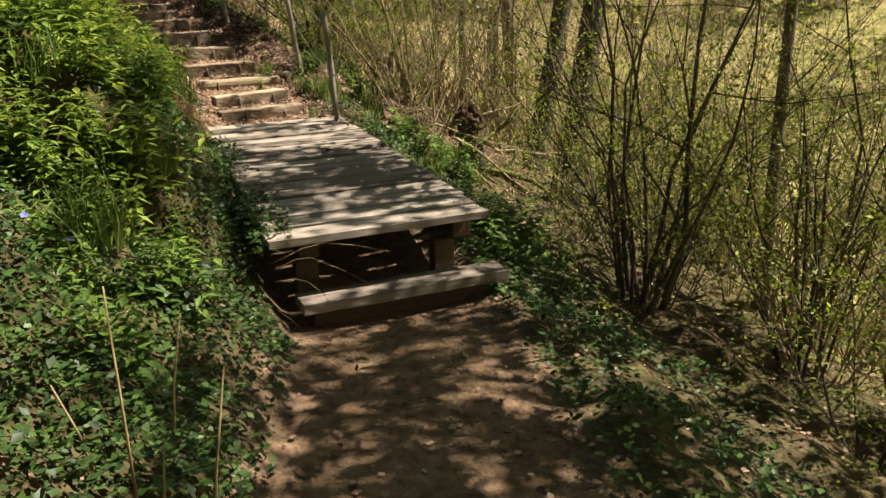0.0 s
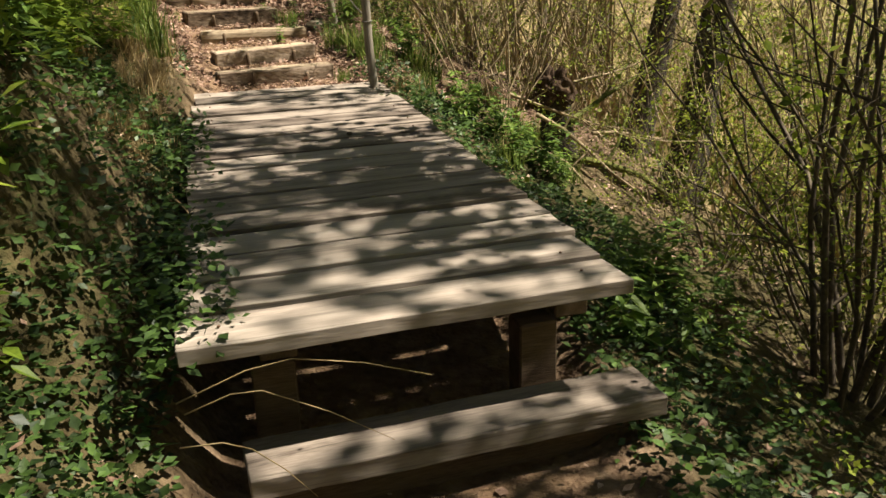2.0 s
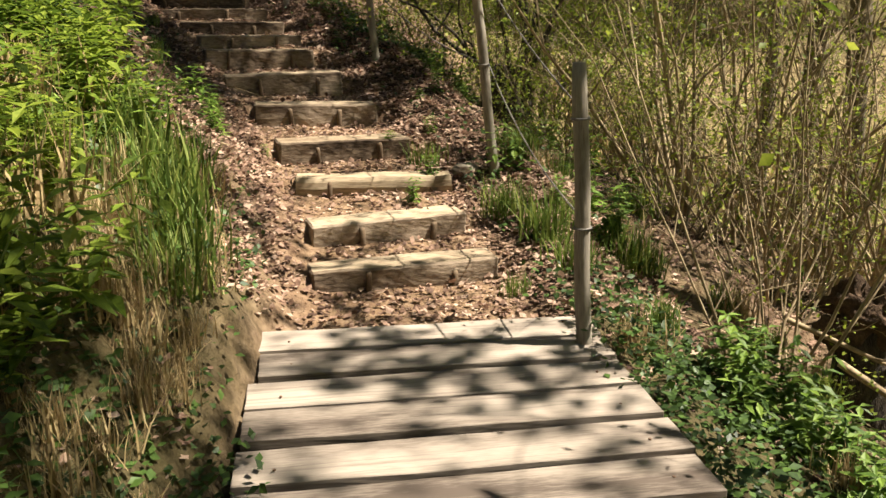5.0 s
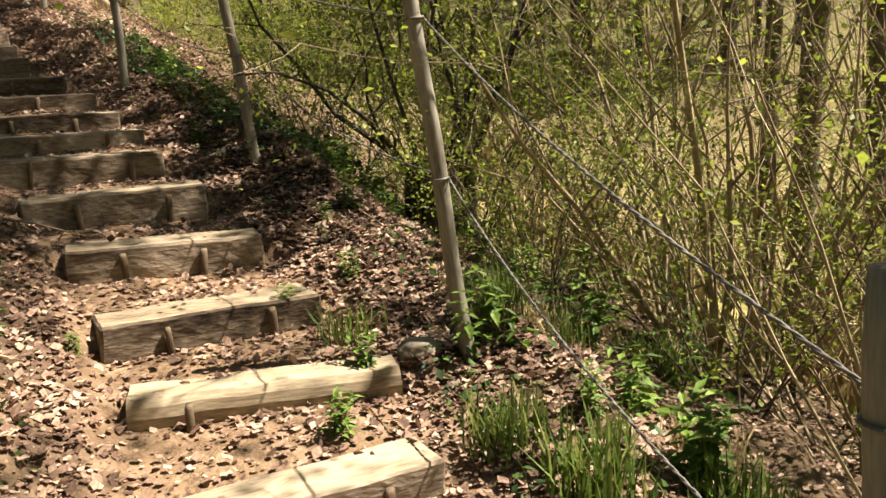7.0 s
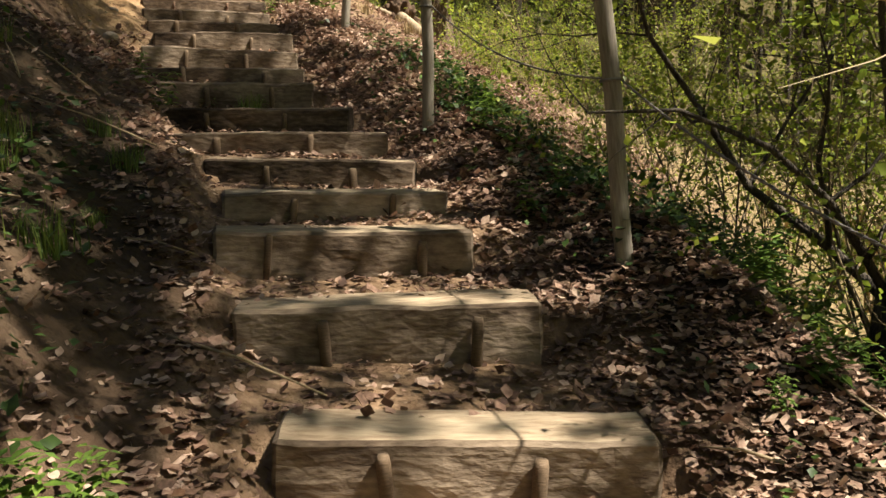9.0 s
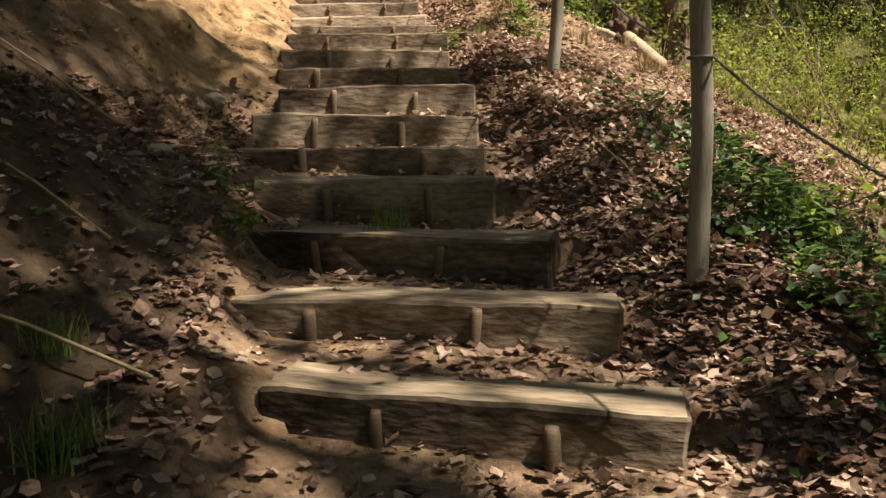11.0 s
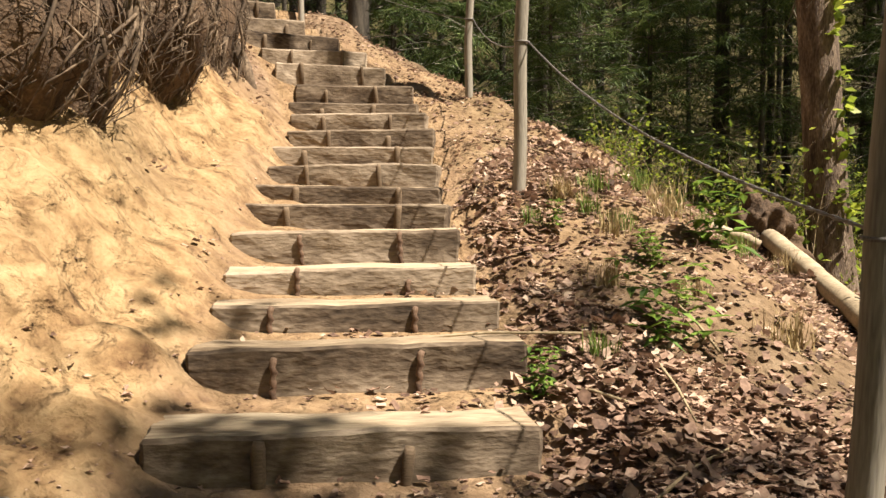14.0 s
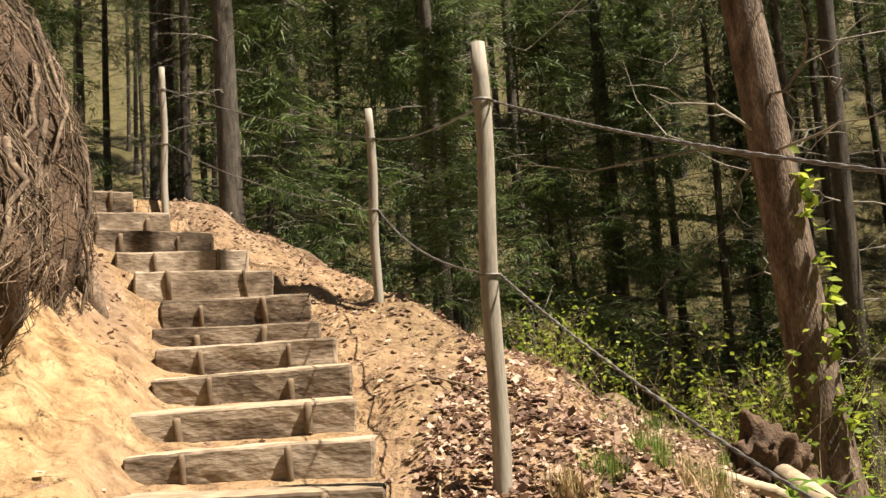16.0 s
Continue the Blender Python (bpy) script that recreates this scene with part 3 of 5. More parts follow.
def build_post(x, y, tall, lean_x, lean_y, seed):
    z = height1(x, y)
    g, n = Geo(), 14
    rad = 0.036
    pts = [(0.006 * math.sin(k * 0.8 + seed), 0.006 * math.cos(k * 0.6 + seed), -0.3 + (tall + 0.3) * k / n) for k in range(n + 1)]
    g.tube(pts, [rad * (1.06 - 0.12 * k / n) for k in range(n)] + [rad * 0.8], 12)
    post = tagged(new("fence_post", g.mesh("fence_post", POST, True)), "round grey weathered wooden post carrying wire ropes", "post", "posts beside the steps")
    post.matrix_basis = pose(x, y, z, -lean_y, lean_x, 0)
    ties = []
    for h in (tall - 0.24, tall * 0.47):
        ring = Geo()
        ring.tube([((rad + 0.004) * math.cos(a), (rad + 0.004) * math.sin(a), h) for a in np.linspace(0, 2 * math.pi, 15)], [0.006] * 15, 6)
        part("rope_tie", ring.mesh("rope_tie", ROPE, True), post)
        ties.append(post.matrix_basis @ Vector((0.038, 0, h)))
    return ties


TIES = [build_post(x, y, h, a, b, i) for i, (x, y, h, a, b) in enumerate(POSTS)]


def build_rope(a, b, sag):
    g, n = Geo(), 40
    for strand in range(2):
        pts = []
        for k in range(n * 4 + 1):
            t = k / (n * 4)
            p = a.lerp(b, t)
            p = p - Vector((0, 0, sag * 4 * t * (1 - t)))
            th = k * 1.1 + strand * math.pi
            pts.append(p + Vector((math.cos(th), 0, math.sin(th))) * 0.0024)
        g.tube(pts, [0.0034] * len(pts), 5)
    tagged(new("wire_rope", g.mesh("wire_rope", ROPE, True)), "grey twisted wire rope slung between wooden posts", "rope", "ropes along the steps")


for low in (0, 1):
    for a, b in zip(TIES[:-1], TIES[1:]):
        build_rope(a[low], b[low], 0.06 + 0.05 * low)


# ---- trees and shrubs ----
LEAF_V = [(0, 0, 0), (0.32, 0.45, 0.07), (0, 1, 0.0), (-0.32, 0.45, 0.07)]
LEAF_F = [(0, 1, 2), (0, 2, 3)]
BLADE_V = [(-0.02, 0, 0), (0.02, 0, 0), (0.016, 0.06, 0.5), (-0.016, 0.06, 0.5), (0.0, 0.28, 0.95), (0.003, 0.28, 0.95)]
BLADE_F = [(0, 1, 2, 3), (3, 2, 5, 4)]


def leaf_swarm(name, places, size_lo, size_hi, mat, flat=0.9, rng=RNG, fold=LEAF_V):
    n = len(places)
    turns = turns_of(rng.uniform(0, 6.283, n), rng.normal(0, flat, n), rng.uniform(0, 6.283, n))
    return swarm(name, fold, LEAF_F, places, turns, rng.uniform(size_lo, size_hi, n), mat)


def branch_out(g, start, way, length, radius, r, depth, tips, droop=0.0, sides=5, wander=0.25):
    """A crooked branch with side twigs; collects the points along its ends."""
    n = 5 if depth else 3
    pts, p, d = [start.copy()], start.copy(), way.normalized()
    for k in range(n):
        d = (d + Vector((r.gauss(0, wander), r.gauss(0, wander), r.gauss(0, wander) - droop))).normalized()
        p = p + d * (length / n)
        pts.append(p.copy())
    g.tube(pts, [radius * (1 - 0.8 * k / n) for k in range(n + 1)], sides, cap=False)
    if depth > 0:
        for k in range(1, n + 1):
            if r.random() < 0.85:
                e = (pts[k] - pts[k - 1]).normalized()
                side = Vector((r.gauss(0, 1), r.gauss(0, 1), r.gauss(0.15, 0.6))).normalized()
                branch_out(g, pts[k], e * 0.7 + side * 0.8, length * r.uniform(0.3, 0.55), radius * (1 - 0.75 * k / n) * 0.6, r, depth - 1, tips, droop, max(3, sides - 1), wander)
    if depth <= 1:
        tips.extend(pts[1:])
    return pts


def shrub_parts(seed, stems, tall, spread, stem_r, leaf_n, leaf_lo, leaf_hi, twig_mat, leaf_mat, depth=2):
    r = random.Random(seed)
    tips, made, whole = [], [], Geo()
    for k in range(stems):
        g = Geo()
        a = r.uniform(0, 6.283)
        start = Vector((math.cos(a), math.sin(a), 0)) * r.uniform(0.02, 0.22) + Vector((0, 0, -0.15))
        out = Vector((math.cos(a) * spread * r.uniform(0.3, 1), math.sin(a) * spread * r.uniform(0.3, 1), 1))
        branch_out(g, start, out, tall * r.uniform(0.65, 1.1), stem_r * r.uniform(0.6, 1.1), r, depth, tips, wander=0.13)
        made.append(g.mesh("stem", twig_mat, True))
        base = len(whole.v)
        whole.v.extend(g.v)
        whole.f.extend(tuple(q + base for q in f) for f in g.f)
    rng = np.random.default_rng(seed)
    tips = np.array([tuple(t) for t in tips if t.z > tall * 0.12])
    pick = tips[rng.integers(0, len(tips), leaf_n)] + rng.normal(0, 0.05, (leaf_n, 3))
    return made, whole.mesh("thicket", twig_mat, True), leaf_swarm("leaves", pick, leaf_lo, leaf_hi, leaf_mat, 1.1, rng)


def make_shrub(kind, meshes, label, x, y, turn, size, group, far=False):
    """A shrub with a part for each stem; far off, its stems stay joined."""
    if far:
        ob = tagged(new(kind, meshes[1]), label, "shrub", group, "stuff")
    else:
        ob = tagged(new(kind), label, "shrub", group)
        for me in meshes[0]:
            part("stem", me, ob)
    tagged(part("leaves", meshes[2], ob, "small fresh green leaves"), kind="stuff")
    ob.matrix_basis = pose(x, y, height1(x, y), 0, 0, turn) @ Matrix.Scale(size, 4)
    return ob


WHIP = [shrub_parts(20 + k, 11, 3.6, 0.5, 0.016, 900, 0.025, 0.05, (TWIG, DARK_TWIG, TWIG)[k], FRESH) for k in range(3)]
BUSHY = [shrub_parts(30 + k, 12, 2.4, 0.75, 0.012, 3400, 0.025, 0.048, (TWIG, YOUNG_BARK)[k], FRESH) for k in range(2)]
STOUT = [shrub_parts(35, 8, 3.7, 0.42, 0.031, 650, 0.025, 0.05, TWIG, FRESH), shrub_parts(36, 10, 4.2, 0.4, 0.03, 1500, 0.03, 0.055, DARK_TWIG, FRESH)]
SPRIG = [shrub_parts(40 + k, 6, 0.8, 0.6, 0.006, 150, 0.03, 0.065, TWIG, FRESH, 1) for k in range(3)]

WHIPS = [(5.8, 7.3, 1, 1.15), (4.5, 10.6, 0, 0.8), (5.6, 12.6, 0, 1.1), (6.4, 9.3, 2, 1.0), (6.9, 6.4, 1, 1.2),
         (7.6, 8.4, 1, 1.1), (5.6, 14.6, 0, 1.2), (6.3, 13.2, 2, 1.2), (7.2, 12.8, 0, 1.2), (8.2, 10.2, 2, 1.3), (8.8, 7.2, 0, 1.3),
         (9.6, 12.0, 0, 1.3), (7.8, 4.6, 1, 1.2), (9.8, 9.4, 0, 1.4), (6.2, 3.6, 1, 1.0), (8.4, 14.2, 0, 1.3), (10.6, 14.6, 2, 1.4), (5.6, 17.0, 0, 1.1), (6.8, 18.2, 2, 1.2)]
for k, (x, y, v, s) in enumerate(WHIPS):
    make_shrub("tall_shrub", WHIP[v], "tall many-stemmed shrub with thin bare whips and few leaves", x, y, k * 77, s, "shrubs on the slope")
for k, (x, y, v, s) in enumerate([(5.3, 13.7, 0, 1.0), (6.3, 14.5, 0, 1.05), (4.95, 6.15, 1, 1.0), (6.1, 5.3, 1, 0.9), (6.9, 13.4, 0, 0.95)]):
    make_shrub("stout_shrub", STOUT[v], ("upright shrub of pale brown stems with few young leaves", "dark multi-stemmed shrub growing below the boardwalk")[v], x, y, k * 97, s, "shrubs on the slope")
BUSHES = [(4.0, 15.6, 1.0), (4.6, 16.6, 1.1), (5.2, 15.9, 1.2), (3.6, 17.2, 0.9), (4.4, 18.2, 1.0), (4.9, 12.9, 0.8), (3.4, 18.9, 0.9), (5.0, 19.6, 1.1), (3.6, 20.6, 0.9), (4.1, 13.6, 0.6), (4.5, 14.7, 0.8), (5.2, 6.3, 0.9), (6.2, 5.2, 1.0), (5.2, 3.6, 0.9), (7.0, 7.4, 1.0), (5.7, 8.6, 0.8), (6.2, 10.2, 0.8), (6.4, 7.6, 1.0), (7.4, 5.6, 1.1), (8.2, 9.2, 1.1), (2.6, 26.4, 0.6), (3.4, 25.0, 0.65), (1.9, 27.6, 0.6), (4.2, 26.8, 0.8), (2.9, 23.6, 0.55), (5.0, 24.4, 0.8), (6.2, 16.6, 1.1), (6.9, 14.2, 1.1)]
for k, (x, y, s) in enumerate(BUSHES):
    make_shrub("leafy_shrub", BUSHY[k % 2], "spreading shrub in fresh yellow-green spring leaf", x, y, k * 53, s, "shrubs on the slope")
WHIPS_FAR = [(10.5, 11.0), (11.4, 13.4), (10.2, 16.2), (12.2, 15.2), (11.6, 9.0), (12.6, 11.6), (9.2, 17.6), (13.4, 13.6)]
for k, (x, y) in enumerate(WHIPS_FAR):
    make_shrub("tall_shrub", WHIP[(0, 2)[k % 2]], "tall many-stemmed shrub with thin bare whips and few leaves", x, y, k * 101, 1.15, "shrubs on the slope")


def coppice(x, y, seed):
    """An old dark stool with thick leaning stems."""
    r = random.Random(seed)
    ob = tagged(new("coppice_shrub"), "old dark cut-back shrub with thick leaning stems", "shrub")
    stool = Geo()
    for k in range(9):
        a = k * 0.7 + r.uniform(-0.2, 0.2)
        p = Vector((math.cos(a) * 0.13, math.sin(a) * 0.13, -0.3))
        top = Vector((math.cos(a) * 0.2, math.sin(a) * 0.2, r.uniform(0.3, 0.6)))
        stool.tube([p, p.lerp(top, 0.6), top], [0.12, 0.11, 0.06], 9)
    part("stool", stool.mesh("stool", BARK, True), ob)
    for k in range(8):
        a = k * 0.8 + r.uniform(-0.3, 0.3)
        g, tips = Geo(), []
        branch_out(g, Vector((math.cos(a) * 0.15, math.sin(a) * 0.15, 0.3)), Vector((math.cos(a) * 0.6, math.sin(a) * 0.6, 1)).normalized(), r.uniform(1.6, 2.6), r.uniform(0.022, 0.036), r, 2, tips)
        part("stem", g.mesh("stem", BARK, True), ob)
    ob.matrix_basis = pose(x, y, height1(x, y), 0, 0, seed * 40)


coppice(4.0, 15.4, 3)
r = random.Random(8)
SPRIGS = [(2.3 + r.uniform(0, 1.3), y, r.uniform(0.5, 1.0)) for y in (16.4, 17.3, 18.2, 19.0)]
SPRIGS += [(r.uniform(0.6, 3.6), r.uniform(21.0, 27.0), r.uniform(0.5, 1.1)) for k in range(24)]
SPRIGS += [(r.uniform(-0.6, 1.5), r.uniform(24.5, 28.0), r.uniform(0.6, 1.2)) for k in range(14)]
SPRIGS += [(r.uniform(0.7, 3.0), r.uniform(22.2, 26.0), r.uniform(0.8, 1.4)) for k in range(14)]
for k, (x, y, s) in enumerate(SPRIGS):
    if 0.3 < x < 1.9 and 21.8 < y < 24.3:
        continue
    make_shrub("sapling", SPRIG[k % 3], "small sapling with bright fresh leaves on thin stems", x, y, k * 61, s, "saplings on the slope")


def trunk(g, height_, radius, lean, r, sides=14, bend=0.04):
    pts, rad, n = [], [], 14
    for k in range(n + 1):
        t = k / n
        z = -0.4 + (height_ + 0.4) * t
        pts.append(Vector((lean[0] * z + bend * math.sin(t * 7 + r.random()) * height_ * 0.1, lean[1] * z + bend * math.cos(t * 6) * height_ * 0.1, z)))
        rad.append(radius * (1 + 0.55 * math.exp(-max(z, 0) * 3.5)) * (1 - 0.82 * t ** 1.2))
    g.tube(pts, rad, sides, cap=False)
    return pts


def broadleaf(seed, tall, radius, lean, bole, limbs, leaf_n, leaf_lo, leaf_hi, depth=2, bark=None):
    r = random.Random(seed)
    g, tips, twigs = Geo(), [], Geo()
    pts = trunk(g, tall, radius, lean, r)
    for k in range(limbs):
        t = bole + (0.97 - bole) * k / limbs
        i = min(int(t * 14), 13)
        p = pts[i].lerp(pts[i + 1], t * 14 - i)
        a = k * 2.4 + r.uniform(-0.5, 0.5)
        branch_out(twigs, p, Vector((math.cos(a), math.sin(a), r.uniform(0.15, 0.7))), tall * r.uniform(0.16, 0.34) * (1.15 - t * 0.6), radius * 0.34 * (1.1 - t), r, depth, tips, wander=0.2)
    rng = np.random.default_rng(seed)
    tips = np.array([tuple(t) for t in tips])
    bunch = tips[rng.random(len(tips)) < 0.22]
    pick = bunch[rng.integers(0, len(bunch), leaf_n)] + rng.normal(0, 0.16, (leaf_n, 3))
    return g.mesh("trunk", bark or YOUNG_BARK, True), twigs.mesh("limbs", DARK_TWIG, True), leaf_swarm("crown", pick, leaf_lo, leaf_hi, FRESH, 1.0, rng)


def spruce(seed, tall, radius, bare, spray_n):
    """A conifer: straight bole, whorls of dead twigs low down, drooping sprays of needles above."""
    r = random.Random(seed)
    g, twigs = Geo(), Geo()
    pts = trunk(g, tall, radius, (r.uniform(-0.02, 0.02), r.uniform(-0.02, 0.02)), r, 9, 0.02)
    places = []
    z = 0.6
    while z < tall * 0.97:
        i = min(int(z / tall * 14), 13)
        p = pts[i].lerp(pts[i + 1], 0.5)
        p.z = z
        dead = z < tall * bare
        for k in range(2 if dead else 4):
            a = r.uniform(0, 6.283)
            ln = (r.uniform(0.5, 1.6) if dead else (tall - z) * 0.22 + 0.35 * r.random())
            tips = []
            bp = branch_out(twigs, p, Vector((math.cos(a), math.sin(a), r.uniform(-0.1, 0.25))), ln, 0.011 if dead else 0.016, r, 1 if dead else 0, tips, 0.06, 3, 0.12)
            if not dead:
                for q in range(spray_n):
                    t = r.uniform(0.2, 1) * 2.99
                    base = bp[int(t)].lerp(bp[int(t) + 1], t - int(t))
                    places.append(tuple(base + Vector((r.gauss(0, 0.12), r.gauss(0, 0.12), r.gauss(-0.06, 0.07)))))
        z += r.uniform(0.35, 0.65) if dead else r.uniform(0.2, 0.34)
    rng = np.random.default_rng(seed)
    spray, fans = [], []
    for q, (y0, side, ln) in enumerate([(0.0, 1, 0.5), (0.0, -1, 0.5), (0.25, 1, 0.42), (0.25, -1, 0.42), (0.5, 1, 0.33), (0.5, -1, 0.33), (0.55, 0, 0.45)]):
        spray += [(0, y0, -0.05 * y0), (side * 0.02, y0 + 0.09, -0.05 * y0), (side * ln * 0.62, y0 + ln, -0.05 - 0.14 * (y0 + ln))]
        fans.append((3 * q, 3 * q + 1, 3 * q + 2))
    spray[-2] = (0.06, 0.6, -0.03)
    n = len(places)
    turns = turns_of(rng.uniform(0, 6.283, n), rng.normal(-0.25, 0.45, n), rng.normal(0, 0.5, n))
    return g.mesh("trunk", BARK, True), twigs.mesh("dead_brushwood", GREY_TWIG, True), swarm("needles", spray, fans, places, turns, rng.uniform(0.26, 0.55, n), NEEDLE)


def make_tree(kind, meshes, names, label, x, y, turn, size, group, dz=0.0):
    ob = tagged(new(kind), label, "tree", group)
    for me, nm in zip(meshes, names):
        tagged(part(nm, me, ob), kind="" if nm == "trunk" else "stuff")
    ob.matrix_basis = pose(x, y, height1(x, y) + dz, 0, 0, turn) @ Matrix.Scale(size, 4)
    return ob


DECID = ("trunk", "limbs", "crown")
leaning = [broadleaf(51, 11, 0.2, (0.17, 0.02), 0.42, 12, 1000, 0.06, 0.1, 2, BARK), broadleaf(52, 11, 0.17, (0.2, 0.02), 0.42, 12, 800, 0.06, 0.1, 2, BARK)]
make_tree("leaning_tree", leaning[0], DECID, "dark leaning tree trunk with moss on the slope", 6.55, 10.6, 0, 1.0, "trees on the slope")
make_tree("leaning_tree", leaning[1], DECID, "dark slender leaning tree trunk on the slope", 6.85, 12.2, 0, 1.0, "trees on the slope")
shade = [broadleaf(53, 12, 0.06, (-0.03, 0.01), 0.34, 20, 6000, 0.09, 0.17), broadleaf(54, 9, 0.065, (-0.05, 0.02), 0.3, 14, 3500, 0.07, 0.13), broadleaf(55, 20, 0.13, (-0.06, 0.0), 0.68, 16, 7000, 0.09, 0.17)]
# added trees, crowns out of view, placed to dapple the path with shade
for x, y, s, v, turn in [(8.6, 3.4, 1.3, 0, 0), (7.4, 7.2, 1.2, 0, 70), (7.3, 1.2, 1.1, 0, 140), (6.9, 15.4, 1.3, 0, 210), (5.2, -2.5, 1.0, 0, 280), (7.7, 14.8, 0.95, 2, 350), (7.9, 16.0, 1.0, 2, 60), (5.0, 17.7, 0.8, 1, 200)]:
    make_tree("shade_tree", shade[v], DECID, "slender broadleaf tree in young leaf, added below the path for shade", x, y, turn, s, "trees on the slope")

pine = tagged(new("pine_tree"), "sunlit reddish-barked tree trunk with moss at its foot", "tree")
g = Geo()
rp = random.Random(3)
trunk(g, 15, 0.165, (-0.075, 0.0), rp, 20, 0.03)
part("trunk", g.mesh("trunk", PINE, True), pine)
g2, tips2 = Geo(), []
for k in range(40):
    a = rp.uniform(0, 6.283)
    z = rp.uniform(2.0, 13)
    branch_out(g2, Vector((-0.075 * z, 0, z)), Vector((math.cos(a), math.sin(a), rp.uniform(-0.2, 0.3))), rp.uniform(0.8, 2.2), 0.014, rp, 1, tips2, 0.03, 4)
tagged(part("dead_brushwood", g2.mesh("dead_brushwood", GREY_TWIG, True), pine), kind="stuff")
sprout = np.array([(0.16 + 0.06 * rp.random() - 0.075 * z, -0.12 + rp.gauss(0, 0.06), z) for z in [rp.choice([0.7, 0.85, 1.2, 1.5, 1.75, 2.1, 2.3]) + rp.gauss(0, 0.07) for k in range(110)]])
part("ivy_leaves", leaf_swarm("ivy_leaves", sprout, 0.06, 0.12, FRESH, 0.9), pine, "bright green leaves climbing the bark")
pine.matrix_basis = pose(1.48, 24.95, height1(1.48, 24.95), 0, 0, 0)

CONIF = ("trunk", "dead_brushwood", "needles")
SPRUCES = [spruce(61, 17, 0.13, 0.45, 12), spruce(62, 15, 0.10, 0.5, 12), spruce(63, 18, 0.17, 0.42, 12)]
YOUNG = [spruce(64, 7, 0.06, 0.05, 26), spruce(65, 9, 0.07, 0.12, 22)]
rf = random.Random(12)
spots = []


def free_spot(x, y, gap):
    if all((x - a) ** 2 + (y - b) ** 2 > gap * gap for a, b in spots):
        spots.append((x, y))
        return True
    return False


for k in range(900):
    x, y = rf.uniform(-20, 22), rf.uniform(24, 54)
    _, py, u = along_path(np.array([x]), np.array([y]))
    near = math.hypot(x + 0.5, y - 19)
    if u[0] < (2.2 if y < 30 else 3.0) and u[0] > -3.5:
        continue
    if x > 1 and y < 28 or (x - 1.6) ** 2 + (y - 24.6) ** 2 < 6:
        continue
    if -7.5 < x < 2.0 and y < 37 and rf.random() < 0.8:
        continue
    if free_spot(x, y, 1.5 if near < 24 else 2.6):
        make_tree("spruce_tree", SPRUCES[len(spots) % 3], CONIF, "tall dark conifer with bare lower trunk and dead twigs", x, y, rf.uniform(0, 360), rf.uniform(0.75, 1.15), "forest trees")
    if len(spots) > 135:
        break
for x, y, s, v in [(-4.5, 31, 1.0, 0), (-2.4, 33, 1.1, 1), (-0.4, 31.5, 0.9, 0), (-6.4, 34, 1.1, 1), (1.4, 34.5, 1.0, 1), (-3.4, 37, 1.2, 1), (-8.5, 31, 0.9, 0), (0.6, 38, 1.2, 1), (-1.6, 29.4, 0.6, 0), (3.5, 37, 1.1, 0), (-5.6, 39, 1.3, 1)]:
    make_tree("young_spruce", YOUNG[v], CONIF, "young green conifer with drooping needle sprays", x, y, rf.uniform(0, 360), s, "forest trees")

# unseen conifers added up the bank and behind the path's beginning to dim skylight
for k in range(400):
    if k % 3:
        x, y = rf.uniform(-24, -5.5), rf.uniform(-14, 27)
    else:
        x, y = rf.uniform(-8, 16), rf.uniform(-24, -6)
    if free_spot(x, y, 2.1):
        make_tree("spruce_tree", SPRUCES[len(spots) % 3], CONIF, "tall dark conifer with bare lower trunk and dead twigs", x, y, rf.uniform(0, 360), rf.uniform(0.8, 1.15), "forest trees")

# far slope across the valley
for k in range(46):
    x, y = rf.uniform(13, 46), rf.uniform(-14, 48)
    make_shrub("far_thicket", WHIP[(0, 2)[k % 2]], "distant bare-twigged thicket on the sunlit far slope", x, y, rf.uniform(0, 360), rf.uniform(1.4, 2.4), "shrubs on the far slope", True)
for k in range(26):
    x, y = rf.uniform(24, 60), rf.uniform(-10, 60)
    make_tree("far_tree", shade[k % 2], DECID, "distant slender broadleaf tree on the far slope", x, y, rf.uniform(0, 360), rf.uniform(0.9, 1.5), "trees on the far slope")


# ---- ground cover ----
def strew(n, box, density, rng):
    x, y = rng.uniform(box[0], box[2], n), rng.uniform(box[1], box[3], n)
    _, py, u = along_path(x, y)
    keep = rng.random(n) < density(x, y, py, u)
    x, y = x[keep], y[keep]
    return np.stack([x, y, height(x, y)], -1)


